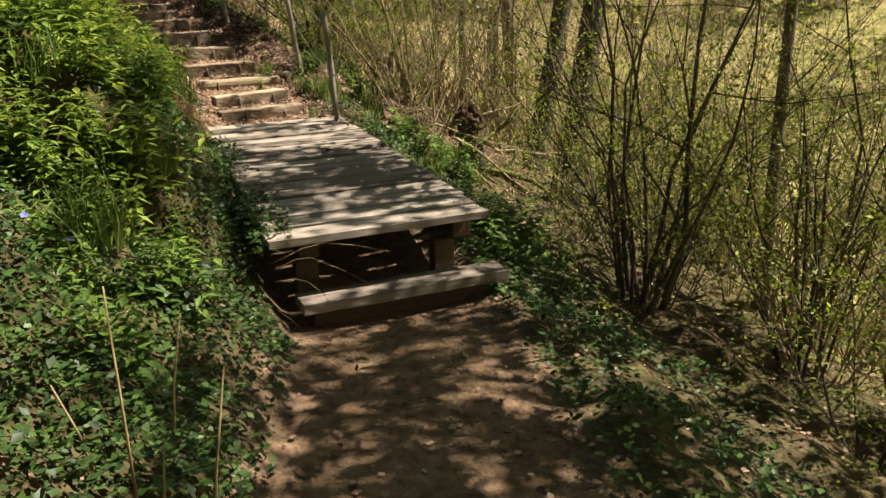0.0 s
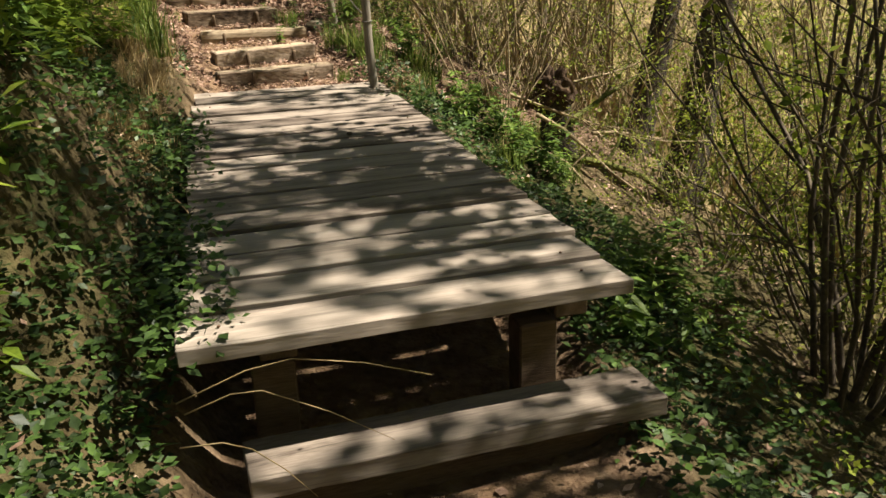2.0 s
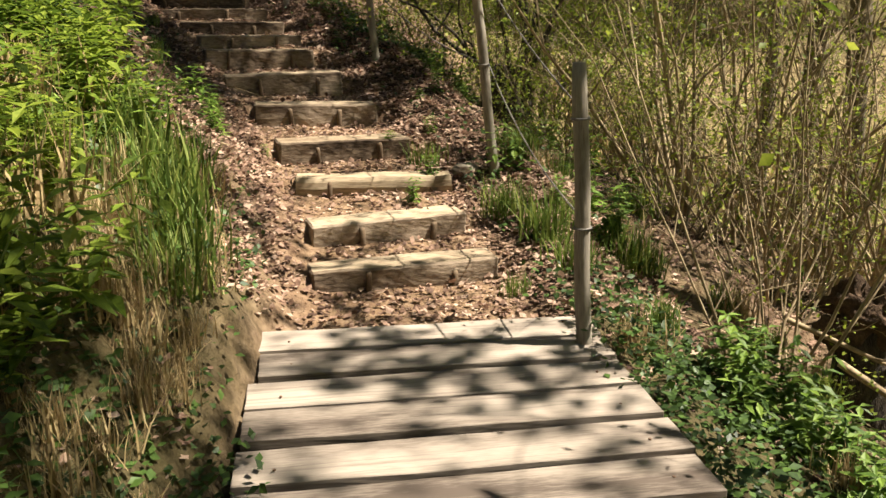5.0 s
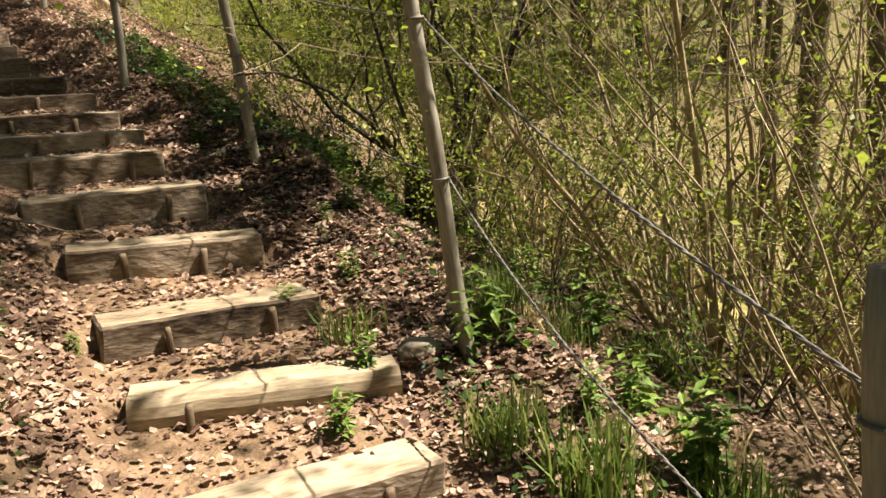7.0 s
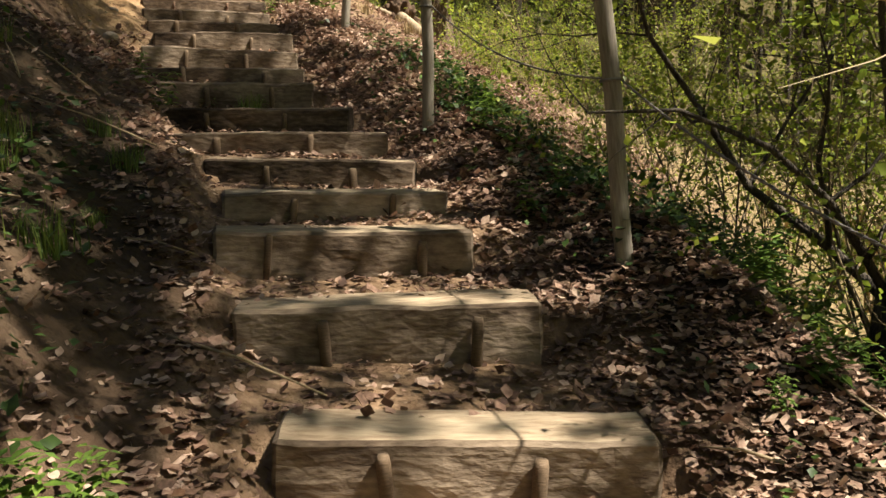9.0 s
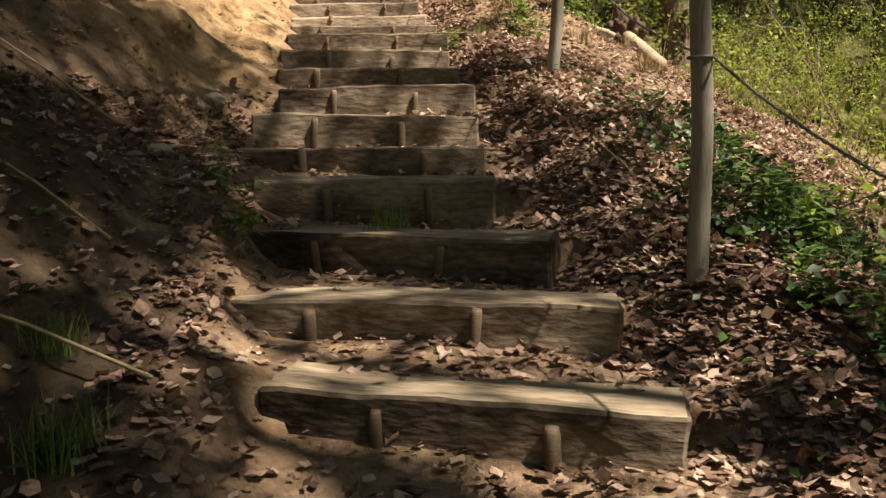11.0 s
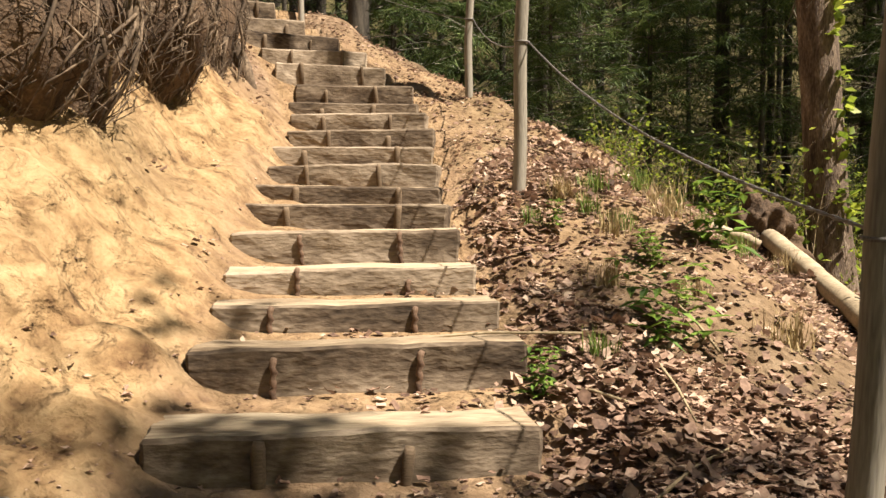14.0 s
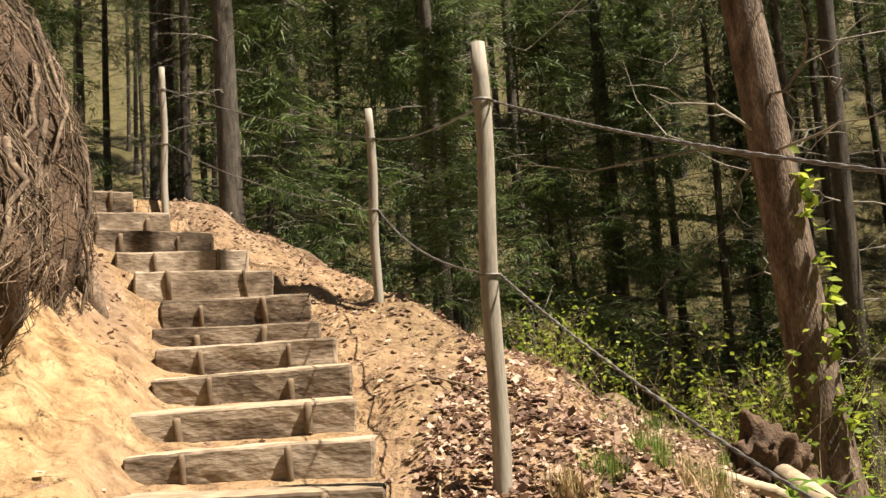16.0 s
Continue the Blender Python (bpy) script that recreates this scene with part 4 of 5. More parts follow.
def litter_density(x, y, py, u):
    au = np.abs(u)
    beside = smoothstep(0.45, 0.75, au)
    d = beside * curve(py, [-5, 4, 10, 11, 12, 19, 20, 26, 30], [0.12, 0.15, 0.2, 0.55, 0.9, 0.95, 0.9, 0.9, 0.6])
    d = d + (1 - beside) * curve(py, [-5, 2, 5, 10.4, 10.5, 12, 17, 20, 30], [0.06, 0.14, 0.2, 0.0, 0.35, 0.30, 0.22, 0.1, 0.05])
    d = d + 0.55 * smoothstep(7.0, 8.2, py) * (1 - smoothstep(11, 12, py)) * smoothstep(0.74, 0.85, -u) * (1 - smoothstep(1.3, 1.9, -u))
    d = d * (1 - 0.75 * smoothstep(12.5, 14, py) * (1 - smoothstep(17, 18, py)) * smoothstep(0.6, 0.9, -u))
    d = d * (1 - 0.985 * sand_mask(x, y) * (u < 0)) * (1 - 0.3 * sand_mask(x, y) * (u > 0))
    d = d * np.where(py > 19, 0.3 + 0.7 * np.clip(wave(x, y, 2.6, 15) + 0.45, 0, 1), 0.72 + 0.28 * np.clip(wave(x, y, 2.2, 15) + 0.4, 0, 1)) * (1 - smoothstep(4, 7, u)) * np.where((py > 5.1) & (py < 10.4) & (u < 0.85) & (u > -0.9), 0, 1)
    return np.clip(d, 0, 1)


rl = np.random.default_rng(21)
DRY_V = [(0, 0, 0.0), (0.3, 0.22, 0.14), (0.37, 0.6, 0.04), (0.03, 1, 0.16), (-0.34, 0.66, 0.02), (-0.27, 0.3, 0.15)]
DRY_F = [(0, 1, 2, 3), (0, 3, 4, 5)]
spot_l = np.concatenate([strew(150000, (-5, -1.5, 7, 28), litter_density, rl), strew(190000, (-0.8, 10.4, 4.2, 25.5), litter_density, rl)])
spot_l[:, 2] += rl.uniform(0.004, 0.02, len(spot_l))
n = len(spot_l)
me = swarm("fallen_leaves", DRY_V, DRY_F, spot_l, turns_of(rl.uniform(0, 6.28, n), rl.normal(0, 0.45, n), rl.normal(0, 0.55, n) + 3.14 * rl.integers(0, 2, n)), 0.02 + 0.042 * rl.random(n) ** 1.6, LITTER)
tagged(new("fallen_leaves", me), "brown curled dead leaves lying on the ground", "leaves", kind="stuff")


# rough grass on the meadow below
rm = np.random.default_rng(91)
MEADOW_V = [(0.05, 0, 0), (0.03, 0.08, 0.55), (0, 0.35, 1.0), (-0.05, 0, 0)]
for mat, label, lo, hi in ((STRAW, "dry pale grass tufts on the meadow below", 0.25, 0.7), (GRASS, "young green grass tufts on the meadow below", 0.15, 0.45)):
    at = strew(26000, (5.5, -2, 17, 24), lambda x, y, py, u: smoothstep(4.0, 6.5, u) * np.clip(0.25 + wave(x, y, 1.4, 61), 0.04, 1), rm)
    n = len(at)
    me = swarm("meadow_grass", MEADOW_V, LEAF_F, at, turns_of(rm.uniform(0, 6.28, n), rm.normal(0, 0.3, n), rm.normal(0, 0.3, n)), rm.uniform(lo, hi, n), mat)
    tagged(new("meadow_grass", me), label, "grass", kind="stuff")

# crumbs of bark and root fallen onto the sand
rk = np.random.default_rng(77)
spot_k = strew(18000, (-4.2, 17.8, 0.8, 24.5), lambda x, y, py, u: sand_mask(x, y) * (u < -0.3) * np.clip(0.3 + wave(x, y, 2.0, 41), 0.05, 1), rk)
n = len(spot_k)
spot_k[:, 2] += 0.004
me = swarm("bark_crumbs", [(0, 0, 0), (0.3, 0.5, 0.25), (0, 1, 0.05), (-0.25, 0.45, 0.2)], LEAF_F, spot_k, turns_of(rk.uniform(0, 6.28, n), rk.normal(0, 0.3, n), rk.uniform(0, 6.28, n)), rk.uniform(0.008, 0.035, n), LITTER)
tagged(new("bark_crumbs", me), "dark crumbs of bark and root on the sand", "debris", kind="stuff")


def cover_density(x, y, py, u):
    bank = smoothstep(0, 0.12, -u - curve(py, [4.4, 5.2, 10.2, 10.6], [0.62, 0.84, 0.78, 0.72])) * curve(py, [-6, 9.0, 11.2, 12.5, 15], [1, 1, 0.7, 0.12, 0.06]) * (1 - smoothstep(6, 9, -u))
    bank = bank * (1 + 0.8 * smoothstep(5.0, 6.0, py) * (1 - smoothstep(9.5, 10.3, py)))
    bank = bank * (1 - 0.7 * smoothstep(7.2, 8.8, py) * (1 - smoothstep(1.25, 1.8, -u)))
    edge = 0.75 * smoothstep(0.62, 0.85, u) * (1 - smoothstep(1.3, 2.6, u)) * curve(py, [-6, 3, 4.6, 5.8, 10, 11, 14], [0.35, 0.35, 0.4, 0.9, 0.8, 0.25, 0.08])
    patch = 0.9 * smoothstep(1.0, 1.35, u) * (1 - smoothstep(2.6, 3.2, u)) * smoothstep(14.6, 15.6, py) * (1 - smoothstep(18.2, 19.4, py)) + 0.3 * smoothstep(0.85, 1.2, -u) * smoothstep(12.0, 13.0, py) * (1 - smoothstep(15.4, 16.4, py))
    return np.clip((bank + edge + patch) * (0.45 + 0.75 * np.clip(wave(x, y, 2.6, 17) + 0.55, 0, 1)), 0, 1)


rc = np.random.default_rng(22)
spot_c = np.concatenate([strew(190000, (-2.6, -0.5, 4.2, 12.5), cover_density, rc), strew(50000, (-7, -3.5, 0, 16), cover_density, rc), strew(60000, (-1.0, 12.5, 4.5, 19.5), cover_density, rc)])
fringe = np.stack([rc.uniform(1.42, 1.74, 2600), rc.uniform(5.1, 9.2, 2600), rc.uniform(-0.12, 0.03, 2600)], -1)
fringe = fringe[rc.random(2600) < np.clip(1.2 - (fringe[:, 0] - 1.42) * 3.2 + 0.3 * wave(fringe[:, 0], fringe[:, 1], 6, 50), 0, 1)]
spot_c = np.concatenate([spot_c, fringe])
mound = 0.05 + 0.16 * np.clip(wave(spot_c[:, 0], spot_c[:, 1], 3.4, 18) + 0.5, 0, 1.4)
spot_c[:, 2] += mound * rc.random(len(spot_c)) ** 0.6
me = leaf_swarm("ground_cover", spot_c, 0.025, 0.062, IVY, 0.6, rc)
tagged(new("ground_cover", me), "glossy dark green creeping ground cover on the bank", "plants", kind="stuff")


# leafy herbs: a stalk with pairs of pointed leaves
def herb_mesh(seed):
    rh = np.random.default_rng(seed)
    places, yaw, tilt, size = [], [], [], []
    for s in range(5):
        bx, by = rh.normal(0, 0.07, 2)
        lx, ly = rh.normal(0, 0.1, 2)
        for k in range(6):
            t = (k + 1) / 6
            for side in range(3):
                places.append((bx + lx * t, by + ly * t, 0.30 * t))
                yaw.append(side * 2.09 + k * 1.0 + rh.uniform(-0.3, 0.3))
                tilt.append(rh.uniform(-0.5, 0.35))
                size.append(rh.uniform(0.07, 0.13) * (1.15 - 0.5 * t))
    return swarm("herb", [(0, 0, 0), (0.2, 0.4, 0.04), (0, 1, -0.08), (-0.2, 0.4, 0.04)], LEAF_F, np.array(places), turns_of(np.array(yaw), np.array(tilt), np.zeros(len(yaw))), size, HERB)


HERB = material("herb_leaf", [(0.05, 0.10, 0.015), (0.12, 0.20, 0.028), (0.21, 0.30, 0.048)], 1.5, 50, 0.5, 0.1, 0.002, island=0.4, translucent=0.35)
HERBS = [herb_mesh(70 + k) for k in range(3)]
rh = random.Random(31)
herb_spots = [(rh.uniform(3.5, 4.5), rh.uniform(5.8, 10.5)) for k in range(36)] + [(rh.uniform(3.5, 4.6), rh.uniform(8.4, 10.6)) for k in range(30)] + [(rh.uniform(-3.4, 1.0), rh.uniform(1.5, 11.5)) for k in range(420)]
herb_spots += [(rh.uniform(0.2, 3.4), rh.uniform(15, 23)) for k in range(16)] + [(rh.uniform(3.0, 4.2), rh.uniform(11, 16)) for k in range(20)]
herb_me, herb_at = [], []
for x, y, s in [(0.22, 17.5, 0.5), (0.6, 17.62, 0.35), (0.02, 20.12, 0.55), (-0.15, 21.6, 0.45), (0.28, 21.36, 0.5), (0.35, 21.3, 0.45), (0.5, 20.9, 0.35), (1.6, 13.0, 0.35), (2.9, 14.2, 0.4), (1.25, 12.85, 0.8), (1.3, 12.7, 0.7), (1.15, 13.1, 0.75), (1.2, 13.35, 0.6), (1.05, 12.8, 0.9), (2.55, 13.3, 0.55), (2.75, 12.6, 0.6), (2.9, 13.5, 0.5), (2.3, 15.7, 0.6), (2.45, 15.95, 0.7), (2.6, 12.2, 0.6), (1.5, 19.3, 0.6), (1.9, 17.6, 0.8), (2.0, 17.9, 0.9), (1.8, 18.2, 0.8), (2.2, 17.7, 0.9), (2.3, 18.1, 0.8), (2.1, 17.3, 0.8), (1.7, 17.7, 0.6), (2.5, 17.5, 0.9), (2.0, 16.8, 0.6), (2.2, 16.5, 0.7), (0.1, 16.9, 0.7), (-0.1, 17.2, 0.6)]:
    herb_me.append(HERBS[0])
    herb_at.append(pose(x, y, height1(x, y), 0, 0, x * 400) @ Matrix.Scale(s, 4))
for k, (x, y) in enumerate(herb_spots):
    _, py, u = along_path(np.array([x]), np.array([y]))
    if abs(u[0]) < (1.1 if y < 11 else 0.9) or wave(x, y, 1.3, 40) < -0.35:
        continue
    herb_me.append(HERBS[k % 3])
    herb_at.append(pose(x, y, height1(x, y), 0, 0, rh.uniform(0, 360)) @ Matrix.Scale(rh.uniform(0.6, 1.35), 4))



def merge_copies(name, meshes, poses, label, category):
    """Many plants that nobody could count, as one object."""
    buckets = {}
    for me, m in zip(meshes, poses):
        buckets.setdefault(me.name, (me, []))[1].append(m)
    verts, faces, base = [], [], 0
    for me, ms in buckets.values():
        co = np.zeros(len(me.vertices) * 3)
        me.vertices.foreach_get("co", co)
        co = np.c_[co.reshape(-1, 3), np.ones(len(me.vertices))]
        polys = [tuple(p.vertices) for p in me.polygons]
        for m in ms:
            verts.extend(map(tuple, (co @ np.array(m).T)[:, :3]))
            faces.extend(tuple(q + base for q in p) for p in polys)
            base += len(co)
    out = bpy.data.meshes.new(name)
    out.from_pydata(verts, [], faces)
    out.materials.append(meshes[0].materials[0])
    return tagged(new(name, out), label, category, kind="stuff")


merge_copies("leafy_herbs", herb_me, herb_at, "upright herbs with pointed fresh green leaves", "plants")

# the sunny upper bank beside the boardwalk, thick with young growth
BANK_LEAF = material("young_bank_leaf", [(0.06, 0.10, 0.012), (0.16, 0.23, 0.024), (0.30, 0.36, 0.05)], 1.5, 50, 0.5, 0.1, 0.002, island=0.4, translucent=0.5)
BANK_HERBS = [herb_mesh(75 + k) for k in range(3)]
for me in BANK_HERBS:
    me.materials.clear()
    me.materials.append(BANK_LEAF)
rb2 = random.Random(63)
bank_me, bank_at = [], []
for k in range(1500):
    x, y = rb2.uniform(-3.0, 1.1), rb2.uniform(4.8, 13.2)
    _, py, u = along_path(np.array([x]), np.array([y]))
    if -u[0] < 1.35 + 0.35 * wave(x, y, 2.0, 71) or rb2.random() > 0.6 + 0.5 * wave(x, y, 1.6, 72):
        continue
    bank_me.append(BANK_HERBS[k % 3])
    bank_at.append(pose(x, y, height1(x, y), 0, 0, rb2.uniform(0, 360)) @ Matrix.Scale(rb2.uniform(0.7, 1.5), 4))
merge_copies("bank_herbs", bank_me, bank_at, "thick young yellow-green herbs covering the sunny bank", "plants")


def tuft(name, seed, blades, tall, mat, spread=0.07, arch=0.5):
    rt = np.random.default_rng(seed)
    p = np.concatenate([rt.normal(0, spread, (blades, 2)), np.zeros((blades, 1))], 1)
    return swarm(name, BLADE_V, BLADE_F, p, turns_of(rt.uniform(0, 6.283, blades), rt.normal(0, arch, blades) * 0.5, np.zeros(blades)), rt.uniform(0.5, 1, blades) * tall, mat)


TUFTS = [tuft("tuft", 81, 130, 0.42, GRASS, 0.09), tuft("tuft", 82, 90, 0.28, GRASS), tuft("tuft", 83, 90, 0.34, STRAW, 0.08, 0.9)]
tuft_spots = [(1.15, 10.5, 0, 1.3), (1.0, 10.9, 0, 1.4), (0.85, 10.2, 0, 1.1), (1.2, 11.3, 0, 1.0), (0.9, 9.6, 2, 1.3), (0.7, 10.6, 2, 1.4), (3.35, 11.5, 0, 0.9), (3.2, 11.9, 0, 0.8), (3.45, 11.1, 1, 1.0), (1.32, 10.1, 0, 1.2), (1.25, 10.35, 0, 1.2), (1.35, 9.8, 0, 0.9),
              (2.8, 12.95, 1, 0.9), (3.05, 10.9, 1, 0.6), (0.55, 17.35, 1, 0.6), (-0.05, 22.2, 1, 0.6), (0.15, 22.5, 1, 0.6), (0.35, 22.0, 2, 0.55), (0.1, 21.7, 2, 0.5), (0.3, 22.3, 2, 0.6), (0.7, 22.7, 1, 0.6), (-0.2, 22.0, 2, 0.5)]
tuft_spots += [(rh.uniform(-1.6, 0.9), rh.uniform(3, 11), rh.choice([0, 1, 2]), rh.uniform(0.6, 1.2)) for k in range(40)]
tuft_spots += [(rh.uniform(3.4, 5.0), rh.uniform(9, 17), rh.choice([0, 1, 1, 2]), rh.uniform(0.5, 1.0)) for k in range(40)]
tuft_spots += [(rh.uniform(-0.4, 2.2), rh.uniform(20, 25), rh.choice([1, 1, 2]), rh.uniform(0.25, 0.55)) for k in range(40)]
tuft_spots += [(rh.uniform(0.3, 1.45), rh.uniform(8.6, 11.8), 2, rh.uniform(0.4, 0.9)) for k in range(40)]
tuft_spots += [(rh.uniform(0.75, 1.45), rh.uniform(7.2, 10.6), 2, rh.uniform(0.3, 0.7)) for k in range(70)]
tuft_spots += [(rh.uniform(-0.4, 1.2), rh.uniform(13.0, 17.0), 1, rh.uniform(0.3, 0.7)) for k in range(26)]
kind_me, kind_at = ([], []), ([], [])
for k, (x, y, v, s) in enumerate(tuft_spots):
    _, py, u = along_path(np.array([x]), np.array([y]))
    if abs(u[0]) < 0.8 and k > 21:
        continue
    kind_me[v == 2].append(TUFTS[v])
    kind_at[v == 2].append(pose(x, y, height1(x, y) - 0.01, 0, 0, k * 47) @ Matrix.Scale(s, 4))
merge_copies("grass_tufts", kind_me[0], kind_at[0], "tufts of long fresh green grass", "grass")
merge_copies("dry_grass_tufts", kind_me[1], kind_at[1], "tufts of dry straw-coloured grass", "grass")

# ---- overhanging bank with bare roots ----
def blob(name, radii, mat, seed, lump=0.16, sub=5):
    bm = bmesh.new()
    bmesh.ops.create_icosphere(bm, subdivisions=sub, radius=1)
    for v in bm.verts:
        k = 1 + lump * noise.noise(v.co * 2.2 + Vector((seed, 0, 0))) + lump * 0.5 * noise.noise(v.co * 6 + Vector((seed, 3, 0)))
        v.co = Vector((v.co.x * radii[0] * k, v.co.y * radii[1] * k, v.co.z * radii[2] * k))
    return bm_mesh(bm, name, mat, True)


ROOT_LUMPS = [(-4.15, 23.15, 4.7, 1.15, 1.0, 1.8, 220), (-3.4, 21.75, 4.4, 1.0, 1.0, 0.95, 130), (-2.85, 20.35, 3.95, 0.95, 0.95, 0.8, 120), (-2.5, 19.2, 3.6, 0.7, 0.8, 0.55, 50)]
overhang = tagged(new("root_bank"), "overhanging dark earth bank hung with bare brown roots", "bank")
rr = random.Random(17)
for k, (cx, cy, cz, rx, ry, rz, count) in enumerate(ROOT_LUMPS):
    part("earth_lip", blob("earth_lip", (rx, ry, rz), SOIL, 4 + k, 0.12), overhang, at=pose(cx, cy, cz))
    hair = Geo()
    for q in range(count * 4):
        a, f = rr.uniform(-2.4, 0.7), rr.uniform(-0.85, 0.95)
        pts, steps, ln = [], 6, rr.uniform(0.15, 0.5)
        for e in range(steps):
            fe = f - ln * e / steps / rz
            w = math.sqrt(max(0.08, 1 - min(1, fe * fe))) + 0.07 + 0.05 * e / steps if fe > -0.75 else 0.78
            a += rr.gauss(0, 0.06)
            pts.append(Vector((cx + w * rx * math.cos(a) + rr.gauss(0, 0.025), cy + w * ry * math.sin(a) + rr.gauss(0, 0.025), cz + rz * fe)))
        hair.tube(pts, [0.0035, 0.003, 0.003, 0.0025, 0.002, 0.001], 3, cap=False)
    tagged(part("root_fringe", hair.mesh("root_fringe", ROOT, True), overhang), kind="stuff")
    for q in range(count // 2):
        # a root hugs the earth from above, then hangs free
        a, f = rr.uniform(-2.3, 0.6), rr.uniform(-0.2, 0.95)
        g, pts, ln = Geo(), [], rr.uniform(0.5, 1.5) * (0.5 + 0.5 * rz)
        drift = rr.gauss(0, 0.035)
        for e in range(10):
            fe = f - ln * e / 10 / rz
            w = (math.sqrt(max(0.08, 1 - min(1, fe * fe))) if fe > -0.7 else 0.74) + 0.08
            a += drift + rr.gauss(0, 0.05)
            pts.append(Vector((cx + w * rx * math.cos(a) + rr.gauss(0, 0.02), cy + w * ry * math.sin(a) + rr.gauss(0, 0.02), cz + rz * fe)))
        rad = rr.choice([0.004, 0.005, 0.006, 0.007, 0.009, 0.012, 0.02])
        g.tube(pts, [rad * (1 - 0.75 * e / 10) for e in range(10)], 5)
        part("root", g.mesh("root", ROOT, True), overhang)
for bx, by, rad in [(-3.05, 23.75, 0.055), (-3.15, 23.6, 0.04), (-3.3, 23.45, 0.035)]:
    g = Geo()
    g.tube([(bx - 0.55, by - 0.35, 5.95), (bx - 0.38, by - 0.25, 5.35), (bx - 0.25, by - 0.12, 4.75), (bx - 0.06, by, 4.3), (bx + 0.02, by + 0.03, 3.9)], [rad * 1.2, rad, rad, rad * 1.1, rad * 1.3], 8)
    part("root", g.mesh("root", ROOT, True), overhang, "thick bare root reaching the ground")

# ---- stumps, logs, stones, sticks ----
stump = tagged(new("mossy_stump"), "dark rotten mossy tree stump beside the boardwalk", "stump")
bm = bmesh.new()
bmesh.ops.create_cone(bm, cap_ends=True, segments=20, radius1=0.24, radius2=0.16, depth=1.3, matrix=Matrix.Translation((0, 0, 0.55)))
for k in range(1, 10):
    bmesh.ops.bisect_plane(bm, geom=list(bm.verts) + list(bm.edges) + list(bm.faces), plane_co=(0, 0, -0.1 + 0.13 * k), plane_no=(0, 0, 1))
for v in bm.verts:
    v.co += Vector(noise.noise_vector(v.co * 5)) * 0.07
part("trunk", bm_mesh(bm, "trunk", BARK, True), stump)
part("moss_cap", blob("moss_cap", (0.2, 0.2, 0.22), SOIL, 9, 0.6, 4), stump, at=pose(-0.02, 0, 1.22))
stump.matrix_basis = pose(5.3, 10.85, -0.2 - 1.35, 0, -4, 0)
for k, (a, b, rad) in enumerate([((5.30, 10.67, -0.60), (7.20, 11.63, 0.14), 0.03), ((5.10, 10.25, -0.87), (6.50, 9.12, -1.29), 0.045), ((4.90, 10.58, -0.49), (5.90, 9.34, -1.06), 0.025), ((5.40, 10.37, -0.68), (7.00, 10.56, -0.74), 0.022), ((4.70, 10.89, -0.31), (5.80, 10.17, -0.66), 0.02),
                                 ((5.50, 11.29, -0.34), (6.90, 11.22, 0.07), 0.02), ((4.60, 9.87, -0.64), (5.60, 8.72, -1.26), 0.018)]):
    g, tp = Geo(), []
    rb = random.Random(200 + k)
    va, vb = Vector(a), Vector(b)
    branch_out(g, va, vb - va, (vb - va).length, rad, rb, 1, tp, wander=0.12)
    tagged(new("fallen_branch", g.mesh("fallen_branch", MOSS if k in (0, 1) else TWIG, True)), "mossy fallen branch leaning on the slope" if k in (0, 1) else "bare pale fallen branch on the slope", "branch", "fallen branches")


def lying_log(name, a, b, r0, r1, mat, label, seed):
    a, b = Vector(a), Vector(b)
    g, n = Geo(), 12
    g.tube([a.lerp(b, k / n) + Vector(noise.noise_vector((k * 0.7, seed, 0))) * 0.012 for k in range(n + 1)], [r0 + (r1 - r0) * k / n for k in range(n + 1)], 14)
    return tagged(new(name, g.mesh(name, mat, True)), label, "log")


def on_ground(x, y, up=0.0):
    return (x, y, height1(x, y) + up)


lying_log("fallen_log", on_ground(0.98, 24.0, 0.2), on_ground(1.4, 21.9, 0.15), 0.07, 0.062, LOG, "pale barkless log lying down the slope", 1)
lying_log("cross_log", on_ground(0.55, 23.45, 0.04), on_ground(0.88, 23.47, 0.1), 0.035, 0.035, LOG, "short pale log end beside the rotten stump", 2)
rotten = tagged(new("rotten_stump", blob("rotten_stump", (0.26, 0.24, 0.3), SOIL, 12, 0.6)), "crumbling rotten brown stump in the slope", "stump")
rotten.matrix_basis = pose(0.92, 24.2, height1(0.92, 24.2) + 0.03)
for k, (x, y, s) in enumerate([(3.06, 12.66, 0.1), (-0.45, 17.3, 0.07), (-0.95, 18.9, 0.05), (-0.7, 18.2, 0.07)]):
    ob = tagged(new("stone", blob("stone", (s, s * 0.7, s * 0.5), STONE, 30 + k, 0.3, 3)), "pale rounded stone lying at the path's edge", "stone", "stones by the path")
    ob.matrix_basis = pose(x, y, height1(x, y) + s * 0.2, 0, 0, k * 50)
rs = random.Random(44)
for k in range(70):
    y = rs.uniform(10.8, 25)
    x = np.interp(y, SPINE[:, 1], SPINE[:, 0]) + rs.choice([-1, 1, 1]) * rs.uniform(0.75, 2.6)
    if y > 17.5 and x < np.interp(y, SPINE[:, 1], SPINE[:, 0]):
        continue
    ang, ln = rs.uniform(0, 6.28), rs.uniform(0.2, 0.7)
    a, b = Vector(on_ground(x, y, 0.02)), Vector(on_ground(x + math.cos(ang) * ln, y + math.sin(ang) * ln, 0.03))
    g = Geo()
    g.tube([a, a.lerp(b, 0.5) + Vector((0, 0, 0.015)), b], [0.006, 0.005, 0.003], 5)
    tagged(new("stick", g.mesh("stick", TWIG, True)), "thin dry stick lying among fallen leaves", "stick", "sticks on the ground")
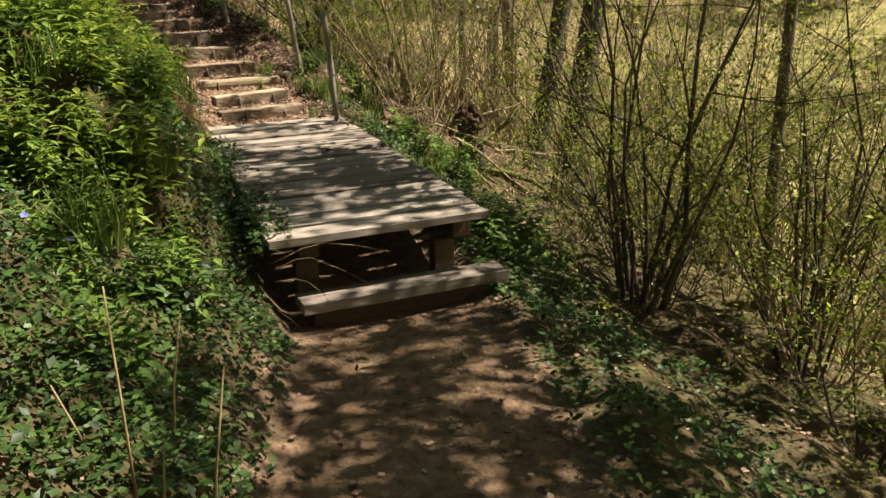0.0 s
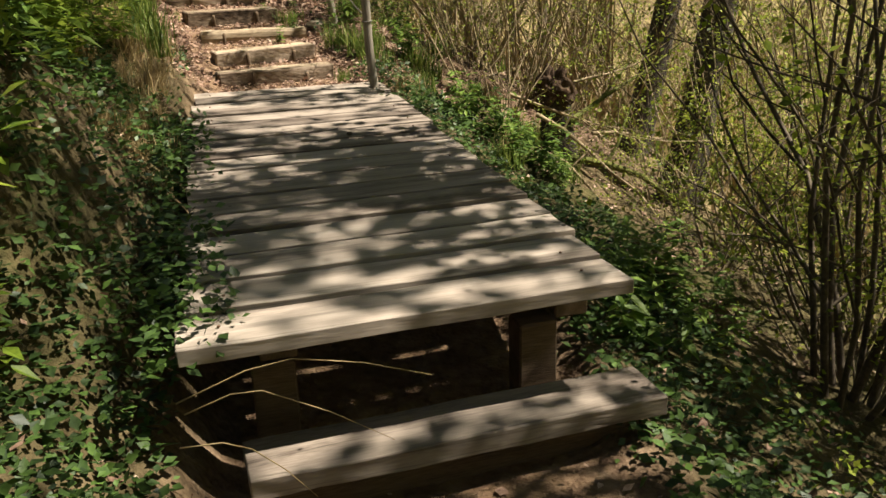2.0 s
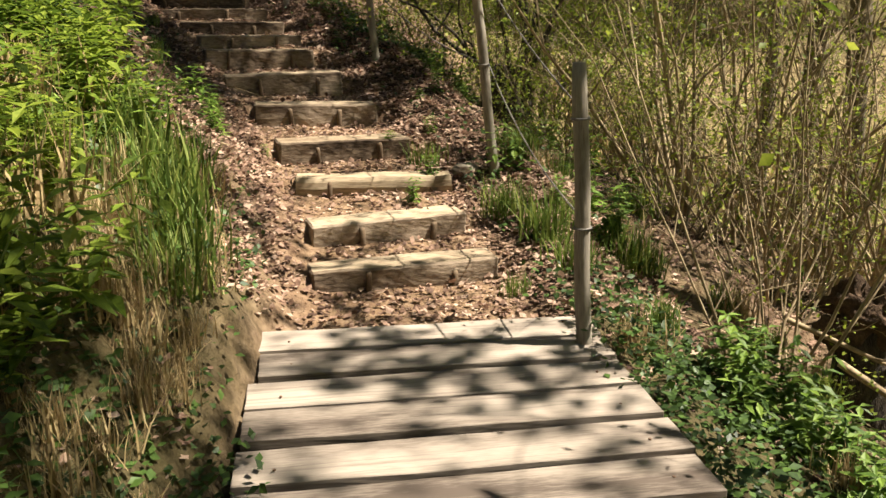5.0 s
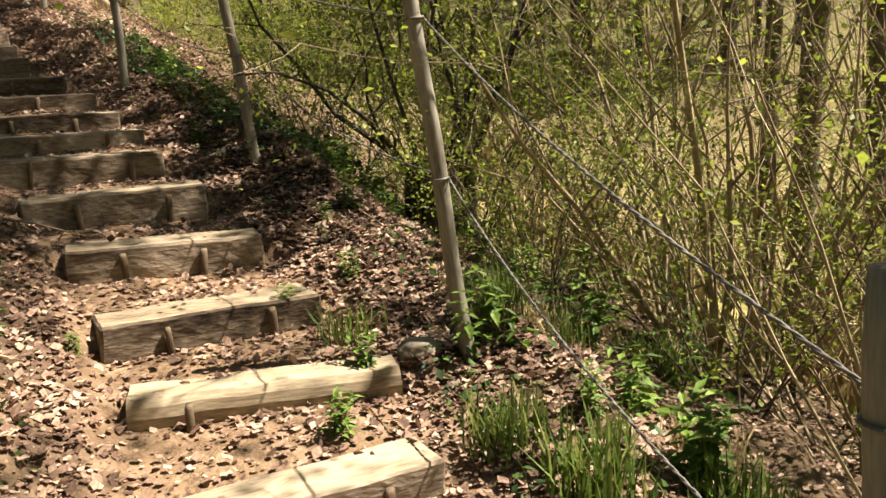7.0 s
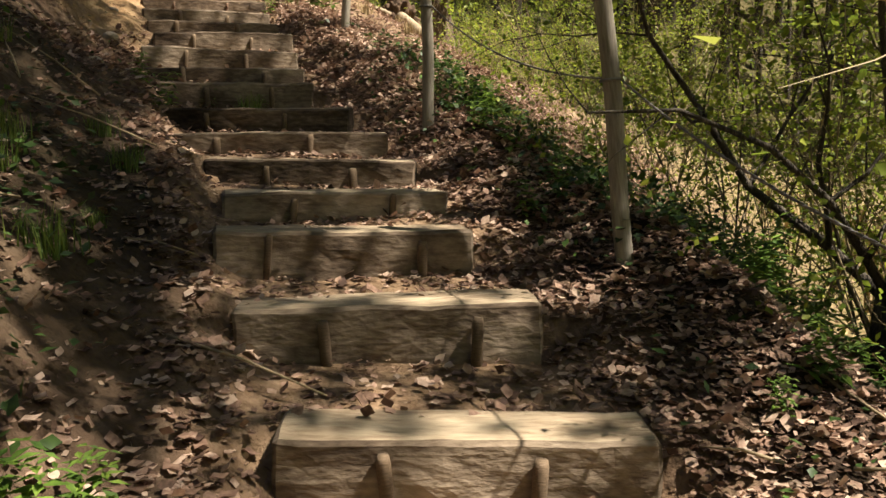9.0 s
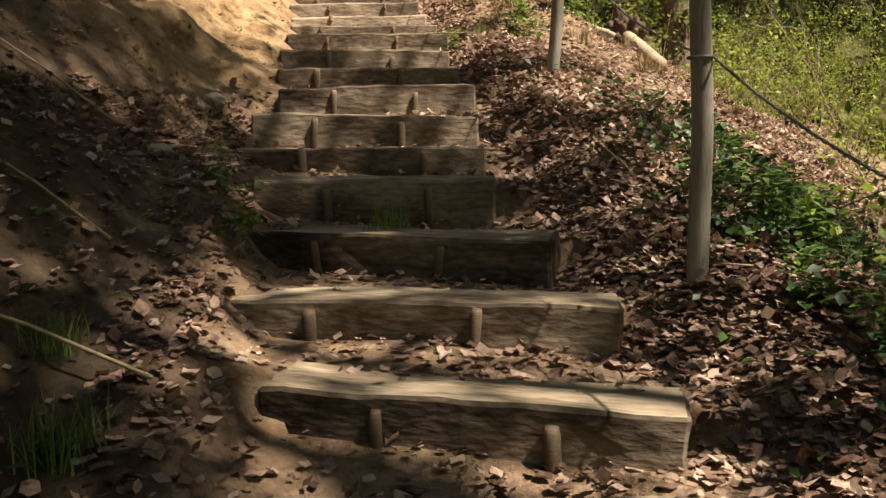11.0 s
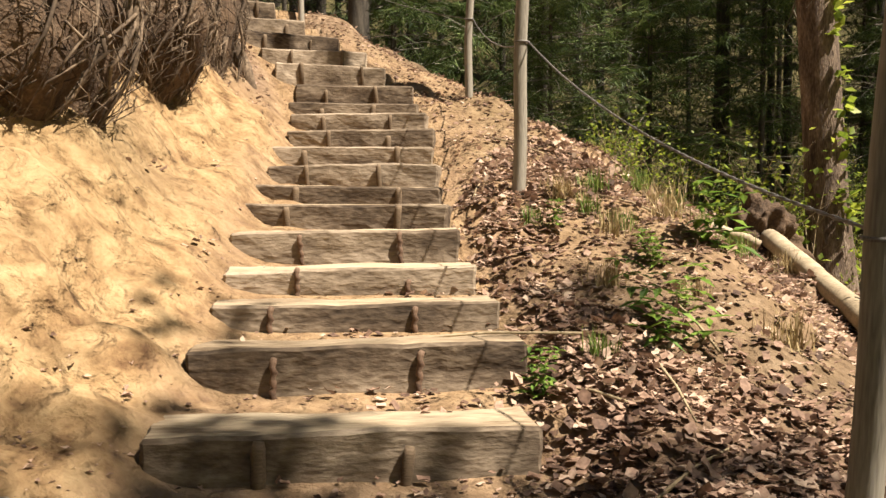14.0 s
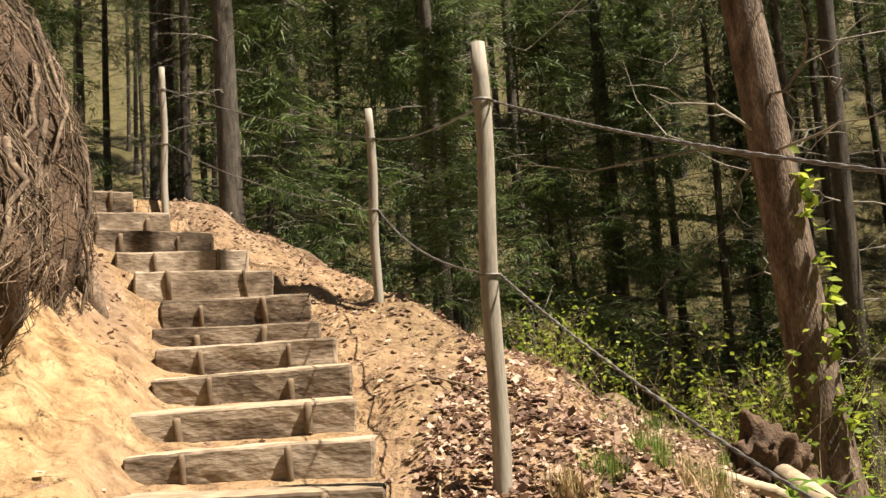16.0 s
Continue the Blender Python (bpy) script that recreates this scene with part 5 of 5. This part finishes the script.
# dry stalks standing on the near bank
for k, (x, y, h, lx, ly) in enumerate([(0.62, 2.35, 0.95, 0.0, 0.02), (0.83, 2.35, 0.75, 0.12, 0.1), (0.68, 2.3, 0.5, 0.05, 0.0), (0.5, 2.6, 0.4, -0.1, 0.0), (0.75, 2.9, 0.55, 0.1, 0.1)]):
    z = height1(x, y)
    g = Geo()
    g.tube([(x, y, z - 0.05), (x + lx * 0.4, y + ly * 0.5, z + h * 0.5), (x + lx, y + ly, z + h)], [0.006, 0.005, 0.003], 6)
    tagged(new("dry_stalk", g.mesh("dry_stalk", STRAW, True)), "bare pale dry plant stalk standing upright", "stalk", "dry stalks on the bank")
rv = np.random.default_rng(5)
for k in range(16):
    x, y = rv.uniform(-1.2, 0.6), rv.uniform(1.8, 4.6)
    z = height1(x, y) + 0.22
    me = swarm("periwinkle_flower", [(0, 0, 0), (0.35, 0.5, 0.1), (0, 0.9, 0.1), (-0.35, 0.5, 0.1)], LEAF_F, np.zeros((5, 3)), turns_of(np.arange(5) * 1.2566, np.full(5, 0.2), np.zeros(5)), np.full(5, 0.026), PETAL)
    tagged(new("periwinkle_flower", me), "small violet five-petalled flower above the leaves", "flower", "flowers on the bank").matrix_basis = pose(x, y, z, 35, 0, 20 * k)

# small things on and beside the boardwalk
cone = tagged(new("pine_cone", blob("pine_cone", (0.028, 0.022, 0.018), BARK, 60, 0.4, 3)), "small dark cone lying on the boards", "cone")
cone.matrix_basis = pose(2.59, 8.06, 0.008) @ Matrix.Scale(0.65, 4)
for k, (a, b, c) in enumerate([((1.50, 5.02, -0.12), (1.85, 5.0, -0.02), (2.28, 4.98, -0.14)), ((1.52, 5.0, -0.15), (1.75, 4.98, -0.10), (2.15, 5.0, -0.36)), ((1.5, 4.9, -0.2), (1.7, 4.86, -0.22), (1.88, 4.9, -0.45)), ((1.48, 4.8, -0.35), (1.62, 4.7, -0.5), (1.95, 4.62, -0.62))]):
    g = Geo()
    g.tube([a, Vector(a).lerp(Vector(b), 0.6) + Vector((0, 0, 0.02)), b, Vector(b).lerp(Vector(c), 0.5) + Vector((0, 0, 0.015)), c], [0.0024, 0.0022, 0.002, 0.0017, 0.001], 6)
    tagged(new("dry_stalk", g.mesh("dry_stalk", STRAW, True)), "thin bent dry stalk hanging before the boardwalk", "stalk", "dry stalks on the bank")
